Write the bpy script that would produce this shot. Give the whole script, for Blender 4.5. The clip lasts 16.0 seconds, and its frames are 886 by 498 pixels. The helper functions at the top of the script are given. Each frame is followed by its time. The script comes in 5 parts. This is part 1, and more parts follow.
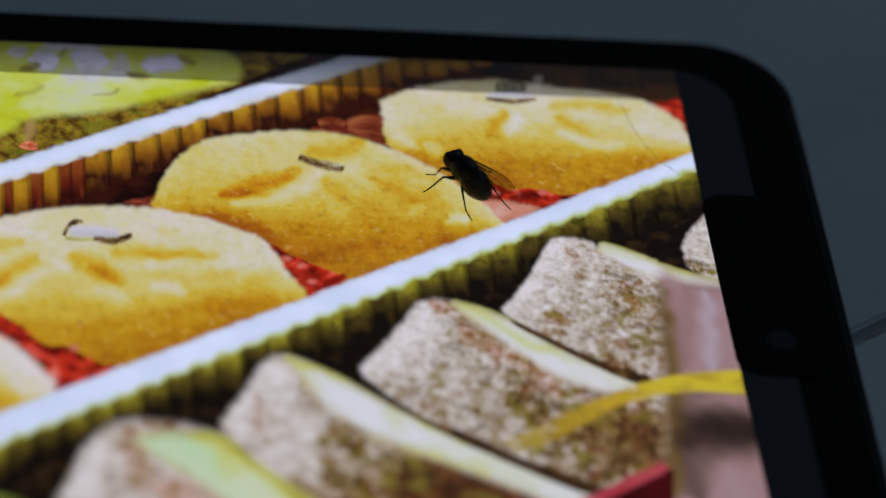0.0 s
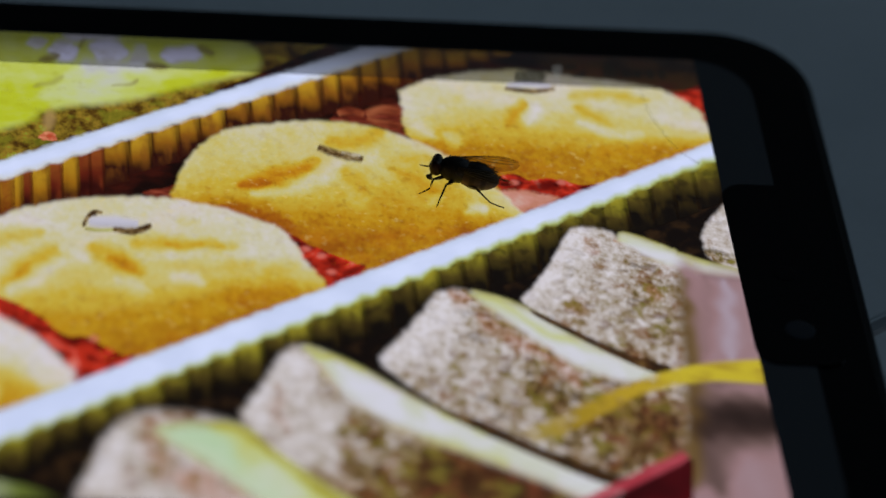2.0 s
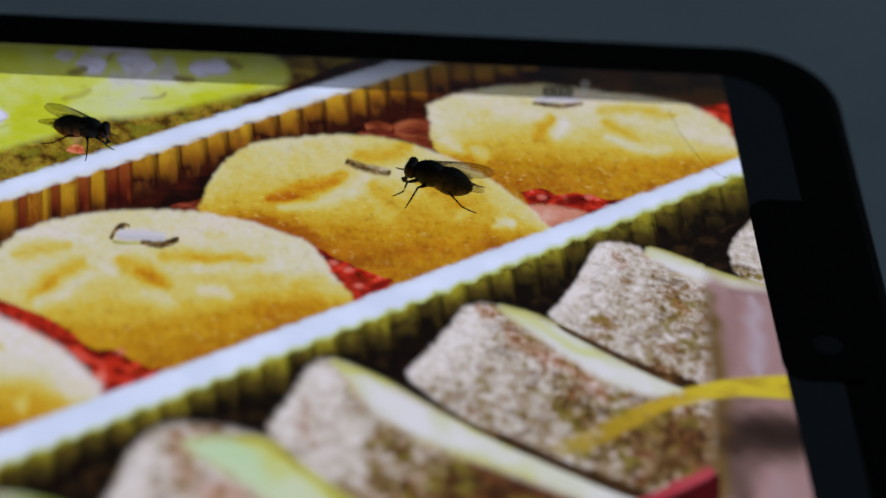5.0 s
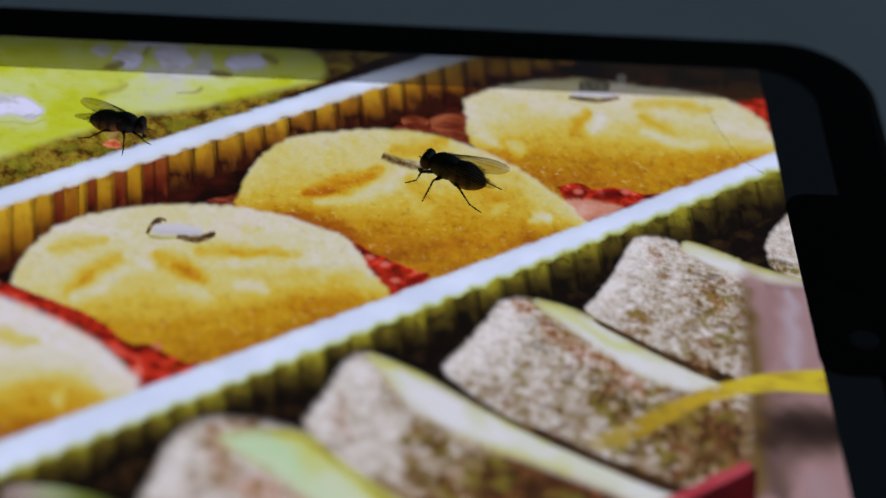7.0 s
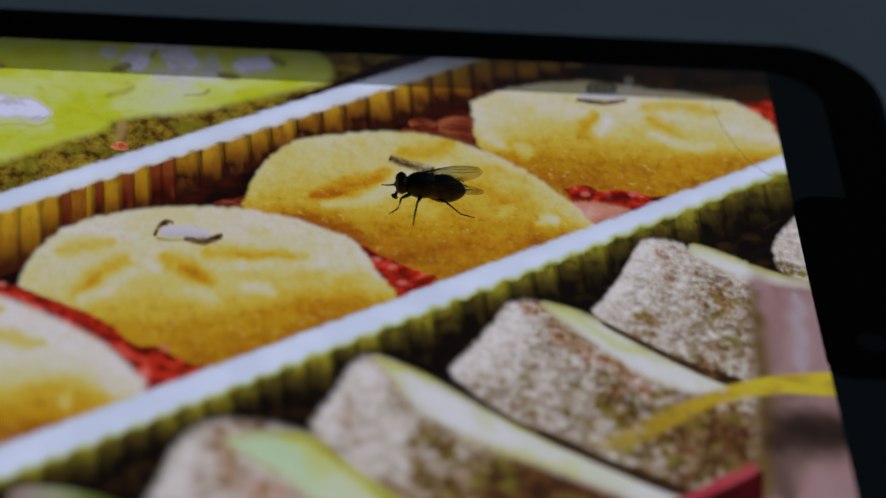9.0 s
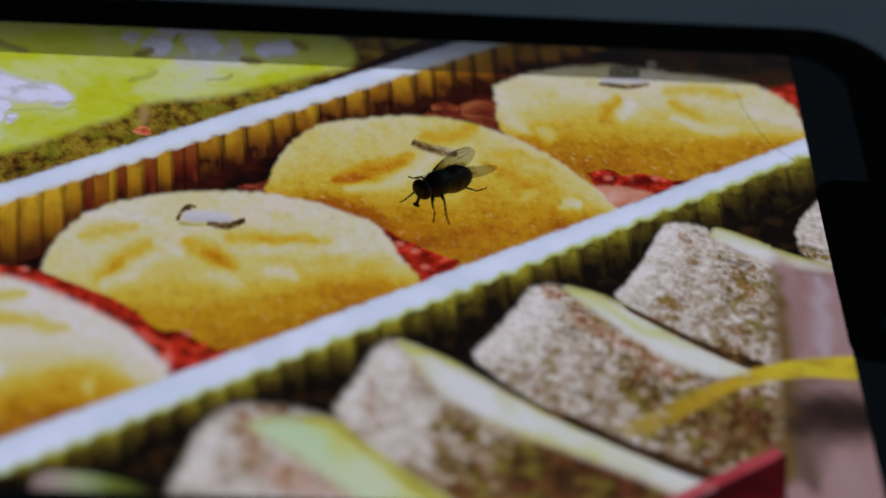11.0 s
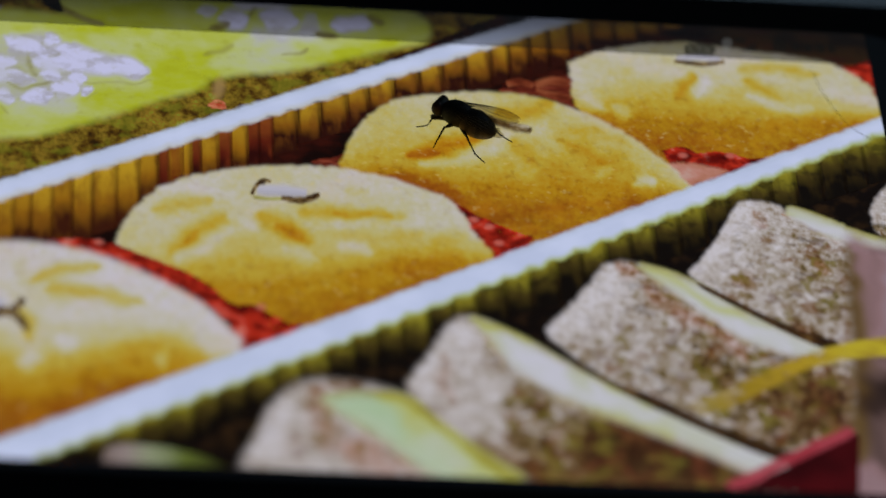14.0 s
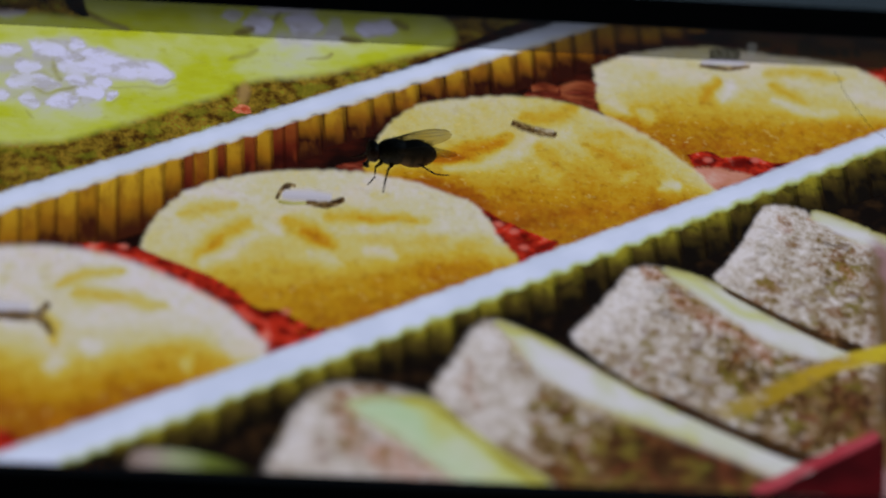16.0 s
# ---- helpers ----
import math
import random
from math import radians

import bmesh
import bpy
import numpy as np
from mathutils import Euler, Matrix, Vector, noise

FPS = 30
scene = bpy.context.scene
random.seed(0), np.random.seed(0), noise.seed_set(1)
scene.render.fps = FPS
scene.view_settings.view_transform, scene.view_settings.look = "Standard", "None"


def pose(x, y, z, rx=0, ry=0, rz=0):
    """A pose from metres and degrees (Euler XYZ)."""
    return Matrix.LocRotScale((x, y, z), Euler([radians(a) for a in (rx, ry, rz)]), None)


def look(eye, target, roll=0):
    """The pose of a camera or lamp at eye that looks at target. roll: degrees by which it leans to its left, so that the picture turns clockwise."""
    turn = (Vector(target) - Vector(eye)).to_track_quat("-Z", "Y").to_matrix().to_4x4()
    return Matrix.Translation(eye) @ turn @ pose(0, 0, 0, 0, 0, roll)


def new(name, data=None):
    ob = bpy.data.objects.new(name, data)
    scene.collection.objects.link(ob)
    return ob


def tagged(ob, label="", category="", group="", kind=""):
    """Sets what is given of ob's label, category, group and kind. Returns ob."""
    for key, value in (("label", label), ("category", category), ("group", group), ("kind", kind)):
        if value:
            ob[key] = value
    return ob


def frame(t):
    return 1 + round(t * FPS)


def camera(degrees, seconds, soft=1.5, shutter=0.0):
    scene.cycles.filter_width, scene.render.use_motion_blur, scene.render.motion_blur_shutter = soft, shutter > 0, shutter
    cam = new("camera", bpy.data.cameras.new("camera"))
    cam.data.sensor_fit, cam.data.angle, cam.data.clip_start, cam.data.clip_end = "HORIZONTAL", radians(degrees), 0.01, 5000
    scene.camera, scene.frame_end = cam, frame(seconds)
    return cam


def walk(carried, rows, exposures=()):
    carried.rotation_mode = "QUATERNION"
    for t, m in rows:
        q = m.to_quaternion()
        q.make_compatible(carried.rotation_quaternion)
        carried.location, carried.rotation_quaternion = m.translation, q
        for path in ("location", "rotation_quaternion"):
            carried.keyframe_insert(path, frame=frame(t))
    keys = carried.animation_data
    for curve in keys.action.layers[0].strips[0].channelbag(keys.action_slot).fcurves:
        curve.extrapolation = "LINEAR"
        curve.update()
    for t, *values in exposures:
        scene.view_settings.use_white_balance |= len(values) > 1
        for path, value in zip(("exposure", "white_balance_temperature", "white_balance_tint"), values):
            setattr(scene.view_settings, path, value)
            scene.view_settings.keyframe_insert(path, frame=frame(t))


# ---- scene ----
# A telephone lies on a tiled floor and shows a picture of sweets in trays; a fly walks on its glass.
FOV = 10.0
cam = camera(FOV, 16.0, soft=1.6, shutter=0.5)
EYE = (-0.08788, -0.31493, 0.27252)
PATH = [
    (0, -5.246, -36.655, -6.684),
    (0.5, -5.272, -36.681, -6.627),
    (1, -5.336, -36.729, -6.547),
    (1.5, -5.225, -36.757, -6.499),
    (2, -5.121, -36.782, -6.485),
    (2.5, -5.064, -36.694, -6.463),
    (3, -4.915, -36.686, -6.471),
    (3.5, -4.891, -36.679, -6.413),
    (6, -4.656, -36.660, -6.487),
    (6.5, -4.593, -36.669, -6.376),
    (7, -4.427, -36.760, -6.203),
    (7.5, -4.382, -36.753, -6.216),
    (8, -4.372, -36.692, -6.242),
    (8.5, -4.234, -36.756, -6.252),
    (9, -4.338, -36.744, -6.187),
    (9.2, -4.280, -36.751, -6.182),
    (11.3, -4.163, -37.042, -5.957),
    (11.5, -4.028, -37.131, -5.996),
    (12, -3.758, -37.243, -5.829),
    (12.5, -3.603, -37.362, -5.803),
    (13, -3.449, -37.303, -5.812),
    (13.5, -3.301, -37.308, -5.810),
    (14, -3.235, -37.309, -5.822),
    (14.5, -3.242, -37.365, -5.747),
    (15, -3.230, -37.328, -5.696),
    (15.5, -3.181, -37.269, -5.667),
    (16, -3.011, -37.280, -5.650),
]
walk(cam, [(t, pose(*EYE, 90 + pitch, roll, yaw)) for t, yaw, pitch, roll in PATH],
     exposures=[(0.0, 0.06), (5.0, 0.03), (7.4, 0.0), (8.8, -0.32), (12.0, -0.25), (16.0, -0.28)])
cam.data.dof.use_dof = True
cam.data.dof.focus_distance = 0.450
cam.data.dof.aperture_fstop = 15.0

MM = 0.001
GLASS = 0.0085          # height of the telephone's glass above the floor

# ---- light: a dim room with one assumed window, out of view ----
world = bpy.data.worlds.new("world")
scene.world = world
world.use_nodes = True
sky = world.node_tree.nodes.new("ShaderNodeTexSky")
sky.sky_type, sky.sun_disc = "NISHITA", False
sky.sun_elevation, sky.sun_rotation = radians(25), radians(120)
world.node_tree.links.new(sky.outputs[0], world.node_tree.nodes["Background"].inputs[0])
world.node_tree.nodes["Background"].inputs[1].default_value = 0.05

# Area lamp added for general light; its window is assumed and unseen.
assumed_window_light = new("assumed_window_light", bpy.data.lights.new("assumed_window_light", "AREA"))
assumed_window_light.data.shape, assumed_window_light.data.size, assumed_window_light.data.size_y = "RECTANGLE", 1.1, 1.3
assumed_window_light.data.energy, assumed_window_light.data.color = 12.0, (0.62, 0.83, 1.0)
assumed_window_light.matrix_world = look((1.94, 0.9, 1.5), (-1.0, 0.9, 1.2))


# ---- materials ----
def srgb(r, g, b):
    return tuple(((c / 255 / 12.92) if c / 255 <= 0.04045 else ((c / 255 + 0.055) / 1.055) ** 2.4) for c in (r, g, b)) + (1.0,)


class Nodes:
    """A short way to wire up a node material."""

    def __init__(self, name):
        self.mat = bpy.data.materials.new(name)
        self.mat.use_nodes = True
        self.tree = self.mat.node_tree
        self.bsdf = self.tree.nodes["Principled BSDF"]
        self.out = self.tree.nodes["Material Output"]
        self.coord = self.tree.nodes.new("ShaderNodeTexCoord")

    def put(self, socket, value):
        if isinstance(value, bpy.types.NodeSocket):
            self.tree.links.new(value, socket)
        else:
            socket.default_value = value

    def node(self, kind, out=0, **inputs):
        n = self.tree.nodes.new(kind)
        for key, value in inputs.items():
            self.put(n.inputs[key.replace("_", " ")], value)
        return n.outputs[out]

    def math(self, op, a, b=0.0, c=0.0, clamp=False):
        n = self.tree.nodes.new("ShaderNodeMath")
        n.operation, n.use_clamp = op, clamp
        for s, v in zip(n.inputs, (a, b, c)):
            self.put(s, v)
        return n.outputs[0]

    def smooth(self, v, lo, hi, a=0.0, b=1.0):
        n = self.tree.nodes.new("ShaderNodeMapRange")
        n.interpolation_type = "SMOOTHSTEP"
        for s, x in zip(n.inputs, (v, lo, hi, a, b)):
            self.put(s, x)
        return n.outputs[0]

    def mix(self, f, a, b, blend="MIX"):
        n = self.tree.nodes.new("ShaderNodeMix")
        n.data_type, n.blend_type = "RGBA", blend
        self.put(n.inputs[0], f), self.put(n.inputs[6], a), self.put(n.inputs[7], b)
        return n.outputs[2]

    def ramp(self, v, *stops):
        n = self.tree.nodes.new("ShaderNodeValToRGB")
        while len(n.color_ramp.elements) < len(stops):
            n.color_ramp.elements.new(0.5)
        for el, (p, c) in zip(n.color_ramp.elements, stops):
            el.position, el.color = p, c
        self.put(n.inputs[0], v)
        return n.outputs[0]

    def noise(self, scale, detail=3.0, rough=0.5, out=0, where="Object", stretch=None):
        vec = self.coord.outputs[where]
        if stretch:
            m = self.tree.nodes.new("ShaderNodeMapping")
            m.inputs["Rotation"].default_value = (0, 0, radians(stretch[0]))
            m.inputs["Scale"].default_value = (stretch[1], stretch[2], 1)
            self.tree.links.new(vec, m.inputs[0])
            vec = m.outputs[0]
        return self.node("ShaderNodeTexNoise", out, Vector=vec, Scale=scale, Detail=detail, Roughness=rough)

    def voronoi(self, scale, out=0):
        return self.node("ShaderNodeTexVoronoi", out, Vector=self.coord.outputs["Object"], Scale=scale)

    def axis(self, i, where="Generated"):
        n = self.tree.nodes.new("ShaderNodeSeparateXYZ")
        self.tree.links.new(self.coord.outputs[where], n.inputs[0])
        return n.outputs[i]

    def bump(self, height, strength, distance):
        b = self.node("ShaderNodeBump", Strength=strength, Distance=distance, Height=height)
        self.tree.links.new(b, self.bsdf.inputs["Normal"])

    def set(self, **inputs):
        for key, value in inputs.items():
            self.put(self.bsdf.inputs[key.replace("_", " ")], value)
        return self

    def lit(self, colour, alpha=None, soft=True):
        """A lit part of the display: it glows under the same dark, glossy glass as the rest."""
        if soft:
            edge = self.tree.nodes.new("ShaderNodeAttribute")
            edge.attribute_name = "soft"
            fade = self.smooth(edge.outputs["Fac"], 0.0, 1.0)
            alpha = fade if alpha is None else self.math("MULTIPLY", fade, alpha)
        self.set(Base_Color=(0.002, 0.002, 0.002, 1), Roughness=0.09, Emission_Color=colour, Emission_Strength=1.0)
        if alpha is not None:
            clear = self.node("ShaderNodeBsdfTransparent")
            m = self.tree.nodes.new("ShaderNodeMixShader")
            self.put(m.inputs[0], alpha)
            self.tree.links.new(clear, m.inputs[1]), self.tree.links.new(self.bsdf.outputs[0], m.inputs[2])
            self.tree.links.new(m.outputs[0], self.out.inputs[0])
        return self.mat


def plain(name, colour, rough=0.5, metal=0.0, grain=0.0, scale=400.0):
    n = Nodes(name)
    if grain:
        v = n.noise(scale, 4)
        n.set(Base_Color=n.mix(n.smooth(v, 0.3, 0.7), [c * (1 - grain) for c in colour[:3]] + [1], [min(1, c * (1 + grain)) for c in colour[:3]] + [1]))
        n.bump(v, 0.15, 0.0004)
    else:
        n.set(Base_Color=colour)
    n.set(Roughness=rough, Metallic=metal)
    return n.mat


def attribute(n, name):
    a = n.tree.nodes.new("ShaderNodeAttribute")
    a.attribute_name = name
    return a.outputs["Fac"]


def wobble(n, v, *waves):
    """Adds noise to a value: waves of (scale, detail, amount, stretch)."""
    for scale, detail, amount, stretch in waves:
        v = n.math("ADD", v, n.math("MULTIPLY", n.math("SUBTRACT", n.noise(scale, detail, 0.55, 0, "Object", stretch), 0.5), amount))
    return v


# baked dough, its pictured shading and highlights put into the tones: burnt orange at the foot, gold and yellow above,
# cream on the crown, sugary grains all over
n = Nodes("dough_picture")
tone = attribute(n, "tone")
t = wobble(n, tone, (110, 2, 0.15, (15, 1, 1.5)), (300, 3, 0.15, (10, 1, 0.8)), (850, 3, 0.22, (0, 1, 0.7)), (1900, 2, 0.16, (0, 1, 0.7)))
c = n.ramp(t, (0.0, srgb(70, 16, 7)), (0.13, srgb(112, 46, 8)), (0.28, srgb(144, 84, 14)), (0.43, srgb(177, 133, 22)), (0.58, srgb(190, 165, 58)), (0.72, srgb(192, 181, 112)), (0.86, srgb(195, 190, 166)), (1.0, srgb(205, 200, 209)))
warm = n.ramp(t, (0.1, srgb(116, 44, 8)), (0.3, srgb(164, 92, 14)), (0.45, srgb(188, 136, 24)), (0.6, srgb(191, 161, 48)), (0.75, srgb(191, 179, 100)), (0.9, srgb(194, 188, 158)))
c = n.mix(attribute(n, "hue"), c, warm)
c = n.mix(n.math("MULTIPLY", n.smooth(n.noise(210, 2), 0.48, 0.68, 0, 0.3), n.smooth(tone, 0.6, 0.9)), c, srgb(190, 182, 112))
c = n.mix(n.math("MULTIPLY", n.smooth(n.noise(170, 2, 0.5, 0, "Object", (70, 1, 1.2)), 0.50, 0.68, 0, 0.55), n.smooth(tone, 0.62, 0.95)), c, srgb(205, 194, 200))
c = n.mix(n.math("MULTIPLY", n.smooth(n.noise(240, 3, 0.5, 0, "Object", (40, 1, 1.2)), 0.50, 0.70, 0, 0.5), n.smooth(tone, 0.25, 0.55, 1.0, 0.0)), c, srgb(186, 124, 20))
grain = n.math("MULTIPLY", n.smooth(n.noise(1350, 1), 0.58, 0.76), n.smooth(n.noise(260, 2), 0.35, 0.65, 0.06, 0.34))
c = n.mix(grain, c, srgb(218, 196, 122))
pits = n.math("MULTIPLY", n.smooth(n.noise(1050, 2, 0.5, 0, "Object", (30, 1, 0.8)), 0.54, 0.72), n.smooth(tone, 0.35, 0.7, 0.45, 0.10))
DOUGH = n.lit(n.mix(pits, c, srgb(126, 74, 8)))


def rim_picture(name, low, high, fringe, tint, scallop=0.0):
    """A bright rim between two lines y = a + b x (millimetres), with a blurred, faintly coloured border."""
    n = Nodes(name)
    x, y = n.math("MULTIPLY", n.axis(0, "Object"), 1000.0), n.math("MULTIPLY", n.axis(1, "Object"), 1000.0)
    ripple = n.math("MULTIPLY", n.math("SUBTRACT", n.noise(750, 2), 0.5), 0.8)
    under = n.math("ADD", n.math("SUBTRACT", n.math("SUBTRACT", y, low[0]), n.math("MULTIPLY", x, low[1])), ripple)
    under = n.math("SUBTRACT", under, n.math("MULTIPLY", n.math("PINGPONG", wobble(n, x, (90, 1, 1.4, None)), 1.1), scallop))
    over = n.math("ADD", n.math("SUBTRACT", n.math("ADD", n.math("MULTIPLY", x, high[1]), high[0]), y), ripple)
    c = n.mix(n.smooth(n.noise(180, 3), 0.3, 0.75), srgb(193, 204, 236), srgb(205, 215, 247))
    c = n.mix(n.smooth(over, 0.1, 1.3, 0.55, 0.0), c, srgb(178, 192, 214))
    c = n.mix(n.smooth(under, 0.1, 1.35, tint, 0.0), c, fringe)
    return n.lit(c, n.math("MULTIPLY", n.smooth(under, -0.25, 0.55), n.smooth(over, -0.25, 0.55)))


n = Nodes("dark_cup_picture")
DARK = n.lit(n.mix(n.smooth(n.noise(300, 3), 0.4, 0.72), srgb(20, 7, 5), srgb(58, 18, 10)))

n = Nodes("brown_cup_picture")
CUP = n.lit(n.ramp(n.noise(240, 2, 0.5, 0, "Object", (0, 1, 1.5)), (0.35, srgb(44, 26, 12)), (0.5, srgb(70, 46, 18)), (0.7, srgb(72, 32, 20))))
n = Nodes("shadow_picture")
SHADE = n.lit(n.mix(n.smooth(n.noise(420, 3), 0.45, 0.75), srgb(15, 9, 7), srgb(48, 32, 16)))


def ridge_picture(name, top, low, dark, streak, reach, rough=0.15):
    """One flat pleat with its shading put into the colour: bright at its top, falling away to dark, darker at both
    sides to look rounded.
    """
    n = Nodes(name)
    y = wobble(n, n.axis(1), (420, 2, 0.25, (0, 1.6, 0.5)))
    info = n.tree.nodes.new("ShaderNodeObjectInfo")
    dim = n.math("MULTIPLY", info.outputs["Random"], 0.36)
    c = n.ramp(n.math("SUBTRACT", n.smooth(y, 0.05, reach), dim), (0.0, dark), (0.34, low), (0.95, top))
    c = n.mix(n.smooth(n.noise(430, 2, 0.5, 0, "Object", (0, 2.0, 0.6)), 0.44, 0.70, 0, 0.65), c, streak)
    c = n.mix(n.smooth(n.axis(0), 0.66, 1.0, 0, 0.62), c, dark)
    c = n.mix(n.smooth(n.axis(0), 0.0, 0.25, 0.4, 0), c, dark)
    c = n.mix(n.smooth(n.noise(640, 2), 0.50, 0.72, 0, rough), c, dark)
    return n.lit(n.mix(n.smooth(y, 0.02, 0.40, 1.0, 0.0), c, dark))


RIDGE = ridge_picture("gold_ridge_picture", srgb(190, 152, 36), srgb(146, 98, 18), srgb(58, 24, 11), srgb(122, 76, 18), 1.08)
SHORT_RIDGE = ridge_picture("short_ridge_picture", srgb(186, 146, 34), srgb(132, 84, 18), srgb(44, 15, 9), srgb(118, 70, 22), 1.02)
RED_RIDGE = ridge_picture("red_ridge_picture", srgb(140, 74, 28), srgb(88, 28, 14), srgb(46, 11, 8), srgb(112, 46, 20), 0.98)
OLIVE_RIDGE = ridge_picture("olive_ridge_picture", srgb(158, 150, 42), srgb(74, 62, 22), srgb(15, 10, 7), srgb(56, 44, 16), 1.12, 0.55)

n = Nodes("red_paper_picture")
RED = n.lit(n.ramp(n.noise(620, 2), (0.30, srgb(66, 8, 6)), (0.46, srgb(130, 26, 15)), (0.6, srgb(186, 46, 27)), (0.73, srgb(206, 112, 98))))
n = Nodes("dull_red_picture")
DULL_RED = n.lit(n.ramp(n.noise(420, 2, 0.5, 0, "Object", (10, 1, 2.2)), (0.32, srgb(46, 11, 7)), (0.5, srgb(92, 32, 20)), (0.68, srgb(136, 62, 44))))

n = Nodes("pale_fold_picture")
PALE_FOLD = n.lit(n.ramp(n.noise(380, 2, 0.5, 0, "Object", (10, 1, 1.6)), (0.35, srgb(92, 36, 20)), (0.5, srgb(124, 58, 34)), (0.68, srgb(150, 84, 54))))


def seeds_picture(name, fine, coarse):
    """A crust of pale seeds: brown and olive gaps that widen where the tone falls, warm crumbs where the hue rises."""
    n = Nodes(name)
    tone, hue = attribute(n, "tone"), attribute(n, "hue")
    depth = n.math("MINIMUM", n.smooth(tone, 0.25, 0.98, 0.95, 0.34), n.smooth(tone, 0.1, 0.62, 0.36, 0.95))
    gaps = n.math("ADD", n.math("SUBTRACT", n.noise(900, 2, 0.55, 0, "Object", (20, 0.9, 0.72)), 0.5), n.math("MULTIPLY", n.math("SUBTRACT", n.noise(1900, 2, 0.6, 0, "Object", (15, 1, 0.7)), 0.5), 0.8))
    v = n.math("ADD", tone, n.math("MULTIPLY", n.math("MULTIPLY", gaps, depth), fine))
    v = n.math("ADD", v, n.math("MULTIPLY", n.math("MULTIPLY", n.math("SUBTRACT", n.noise(330, 3), 0.55), depth), coarse))
    c = n.ramp(v, (0.0, srgb(30, 20, 13)), (0.2, srgb(62, 46, 26)), (0.38, srgb(104, 88, 50)), (0.54, srgb(140, 123, 102)), (0.70, srgb(171, 161, 155)), (0.86, srgb(192, 185, 185)), (1.0, srgb(206, 201, 208)))
    c = n.mix(n.math("MULTIPLY", n.smooth(n.noise(430, 2), 0.48, 0.64, 0, 0.7), n.smooth(v, 0.3, 0.85, 1.0, 0.0)), c, srgb(122, 114, 46))
    c = n.mix(n.math("MULTIPLY", n.smooth(n.noise(380, 2, 0.5, 0, "Object", (60, 1, 1)), 0.54, 0.68, 0, 0.55), n.smooth(v, 0.3, 0.85, 1.0, 0.1)), c, srgb(120, 64, 44))
    specks = n.math("MULTIPLY", n.smooth(n.noise(820, 3, 0.6, 0, "Object", (20, 0.75, 0.8)), 0.53, 0.63), n.smooth(tone, 0.35, 1.0, fine * 0.42, 0.14))
    c = n.mix(specks, c, n.mix(n.smooth(n.noise(310, 2), 0.4, 0.6), srgb(52, 40, 24), srgb(88, 46, 36)))
    red = n.ramp(v, (0.0, srgb(48, 18, 12)), (0.3, srgb(112, 58, 32)), (0.6, srgb(164, 116, 92)), (1.0, srgb(198, 172, 172)))
    return n.lit(n.mix(n.math("MULTIPLY", hue, n.smooth(n.noise(500, 2), 0.3, 0.6, 0.35, 0.9)), c, red))


SEEDS = seeds_picture("sesame_picture", 1.75, 0.6)
SOFT_SEEDS = seeds_picture("blurred_sesame_picture", 1.1, 1.0)

n = Nodes("filling_picture")
v = wobble(n, attribute(n, "tone"), (150, 2, 0.16, (-30, 1, 2)), (620, 2, 0.12, None))
c = n.ramp(v, (0.0, srgb(82, 70, 16)), (0.25, srgb(142, 132, 40)), (0.48, srgb(178, 178, 88)), (0.66, srgb(186, 190, 136)), (0.84, srgb(192, 195, 186)), (1.0, srgb(203, 203, 216)))
mint = n.ramp(v, (0.0, srgb(82, 70, 16)), (0.25, srgb(142, 132, 40)), (0.48, srgb(180, 186, 92)), (0.66, srgb(168, 196, 164)), (0.84, srgb(186, 204, 186)))
FILLING = n.lit(n.mix(attribute(n, "hue"), c, mint))

n = Nodes("end_cake_picture")
END_CAKE = n.lit(n.ramp(n.math("ADD", n.axis(0), n.math("MULTIPLY", n.noise(300, 2), 0.2)), (0.1, srgb(112, 96, 90)), (0.3, srgb(146, 132, 130)), (0.5, srgb(138, 146, 116)), (0.7, srgb(92, 104, 44)), (1.0, srgb(44, 46, 18))))

n = Nodes("green_cake_picture")
tone = attribute(n, "tone")
v = wobble(n, tone, (110, 3, 0.42, (-20, 1, 1.8)), (420, 3, 0.20, None))
c = n.ramp(v, (0.0, srgb(52, 34, 14)), (0.2, srgb(116, 98, 30)), (0.40, srgb(158, 160, 12)), (0.52, srgb(174, 184, 42)), (0.66, srgb(183, 192, 122)), (0.82, srgb(184, 186, 186)), (1.0, srgb(203, 204, 240)))
c = n.mix(n.math("MULTIPLY", n.smooth(n.noise(480, 3), 0.48, 0.66, 0, 0.55), n.smooth(v, 0.74, 0.9)), c, srgb(152, 148, 146))
c = n.mix(n.smooth(attribute(n, "hue"), 0.1, 0.75, 0, 0.85), c, n.mix(n.smooth(n.noise(500, 2), 0.4, 0.6), srgb(104, 84, 54), srgb(134, 126, 84)))
GREEN = n.lit(n.mix(n.smooth(n.noise(900, 2), 0.55, 0.8, 0, 0.3), c, srgb(150, 148, 40)))

n = Nodes("nut_picture")
c = n.mix(n.smooth(n.axis(1), 0.0, 0.6), srgb(150, 148, 158), srgb(186, 184, 200))
NUT = n.lit(n.mix(n.smooth(n.noise(700, 2), 0.5, 0.8, 0, 0.5), c, srgb(190, 184, 190)))

n = Nodes("brown_sliver_picture")
SLIVER = n.lit(n.ramp(n.noise(1200, 2), (0.35, srgb(56, 36, 18)), (0.5, srgb(92, 70, 38)), (0.7, srgb(146, 124, 84))))

n = Nodes("pale_sliver_picture")
PALE_SLIVER = n.lit(n.ramp(n.noise(900, 2), (0.4, srgb(120, 100, 64)), (0.55, srgb(176, 164, 140)), (0.7, srgb(190, 186, 184))), n.smooth(n.noise(800, 2), 0.35, 0.55, 0.2, 0.9))

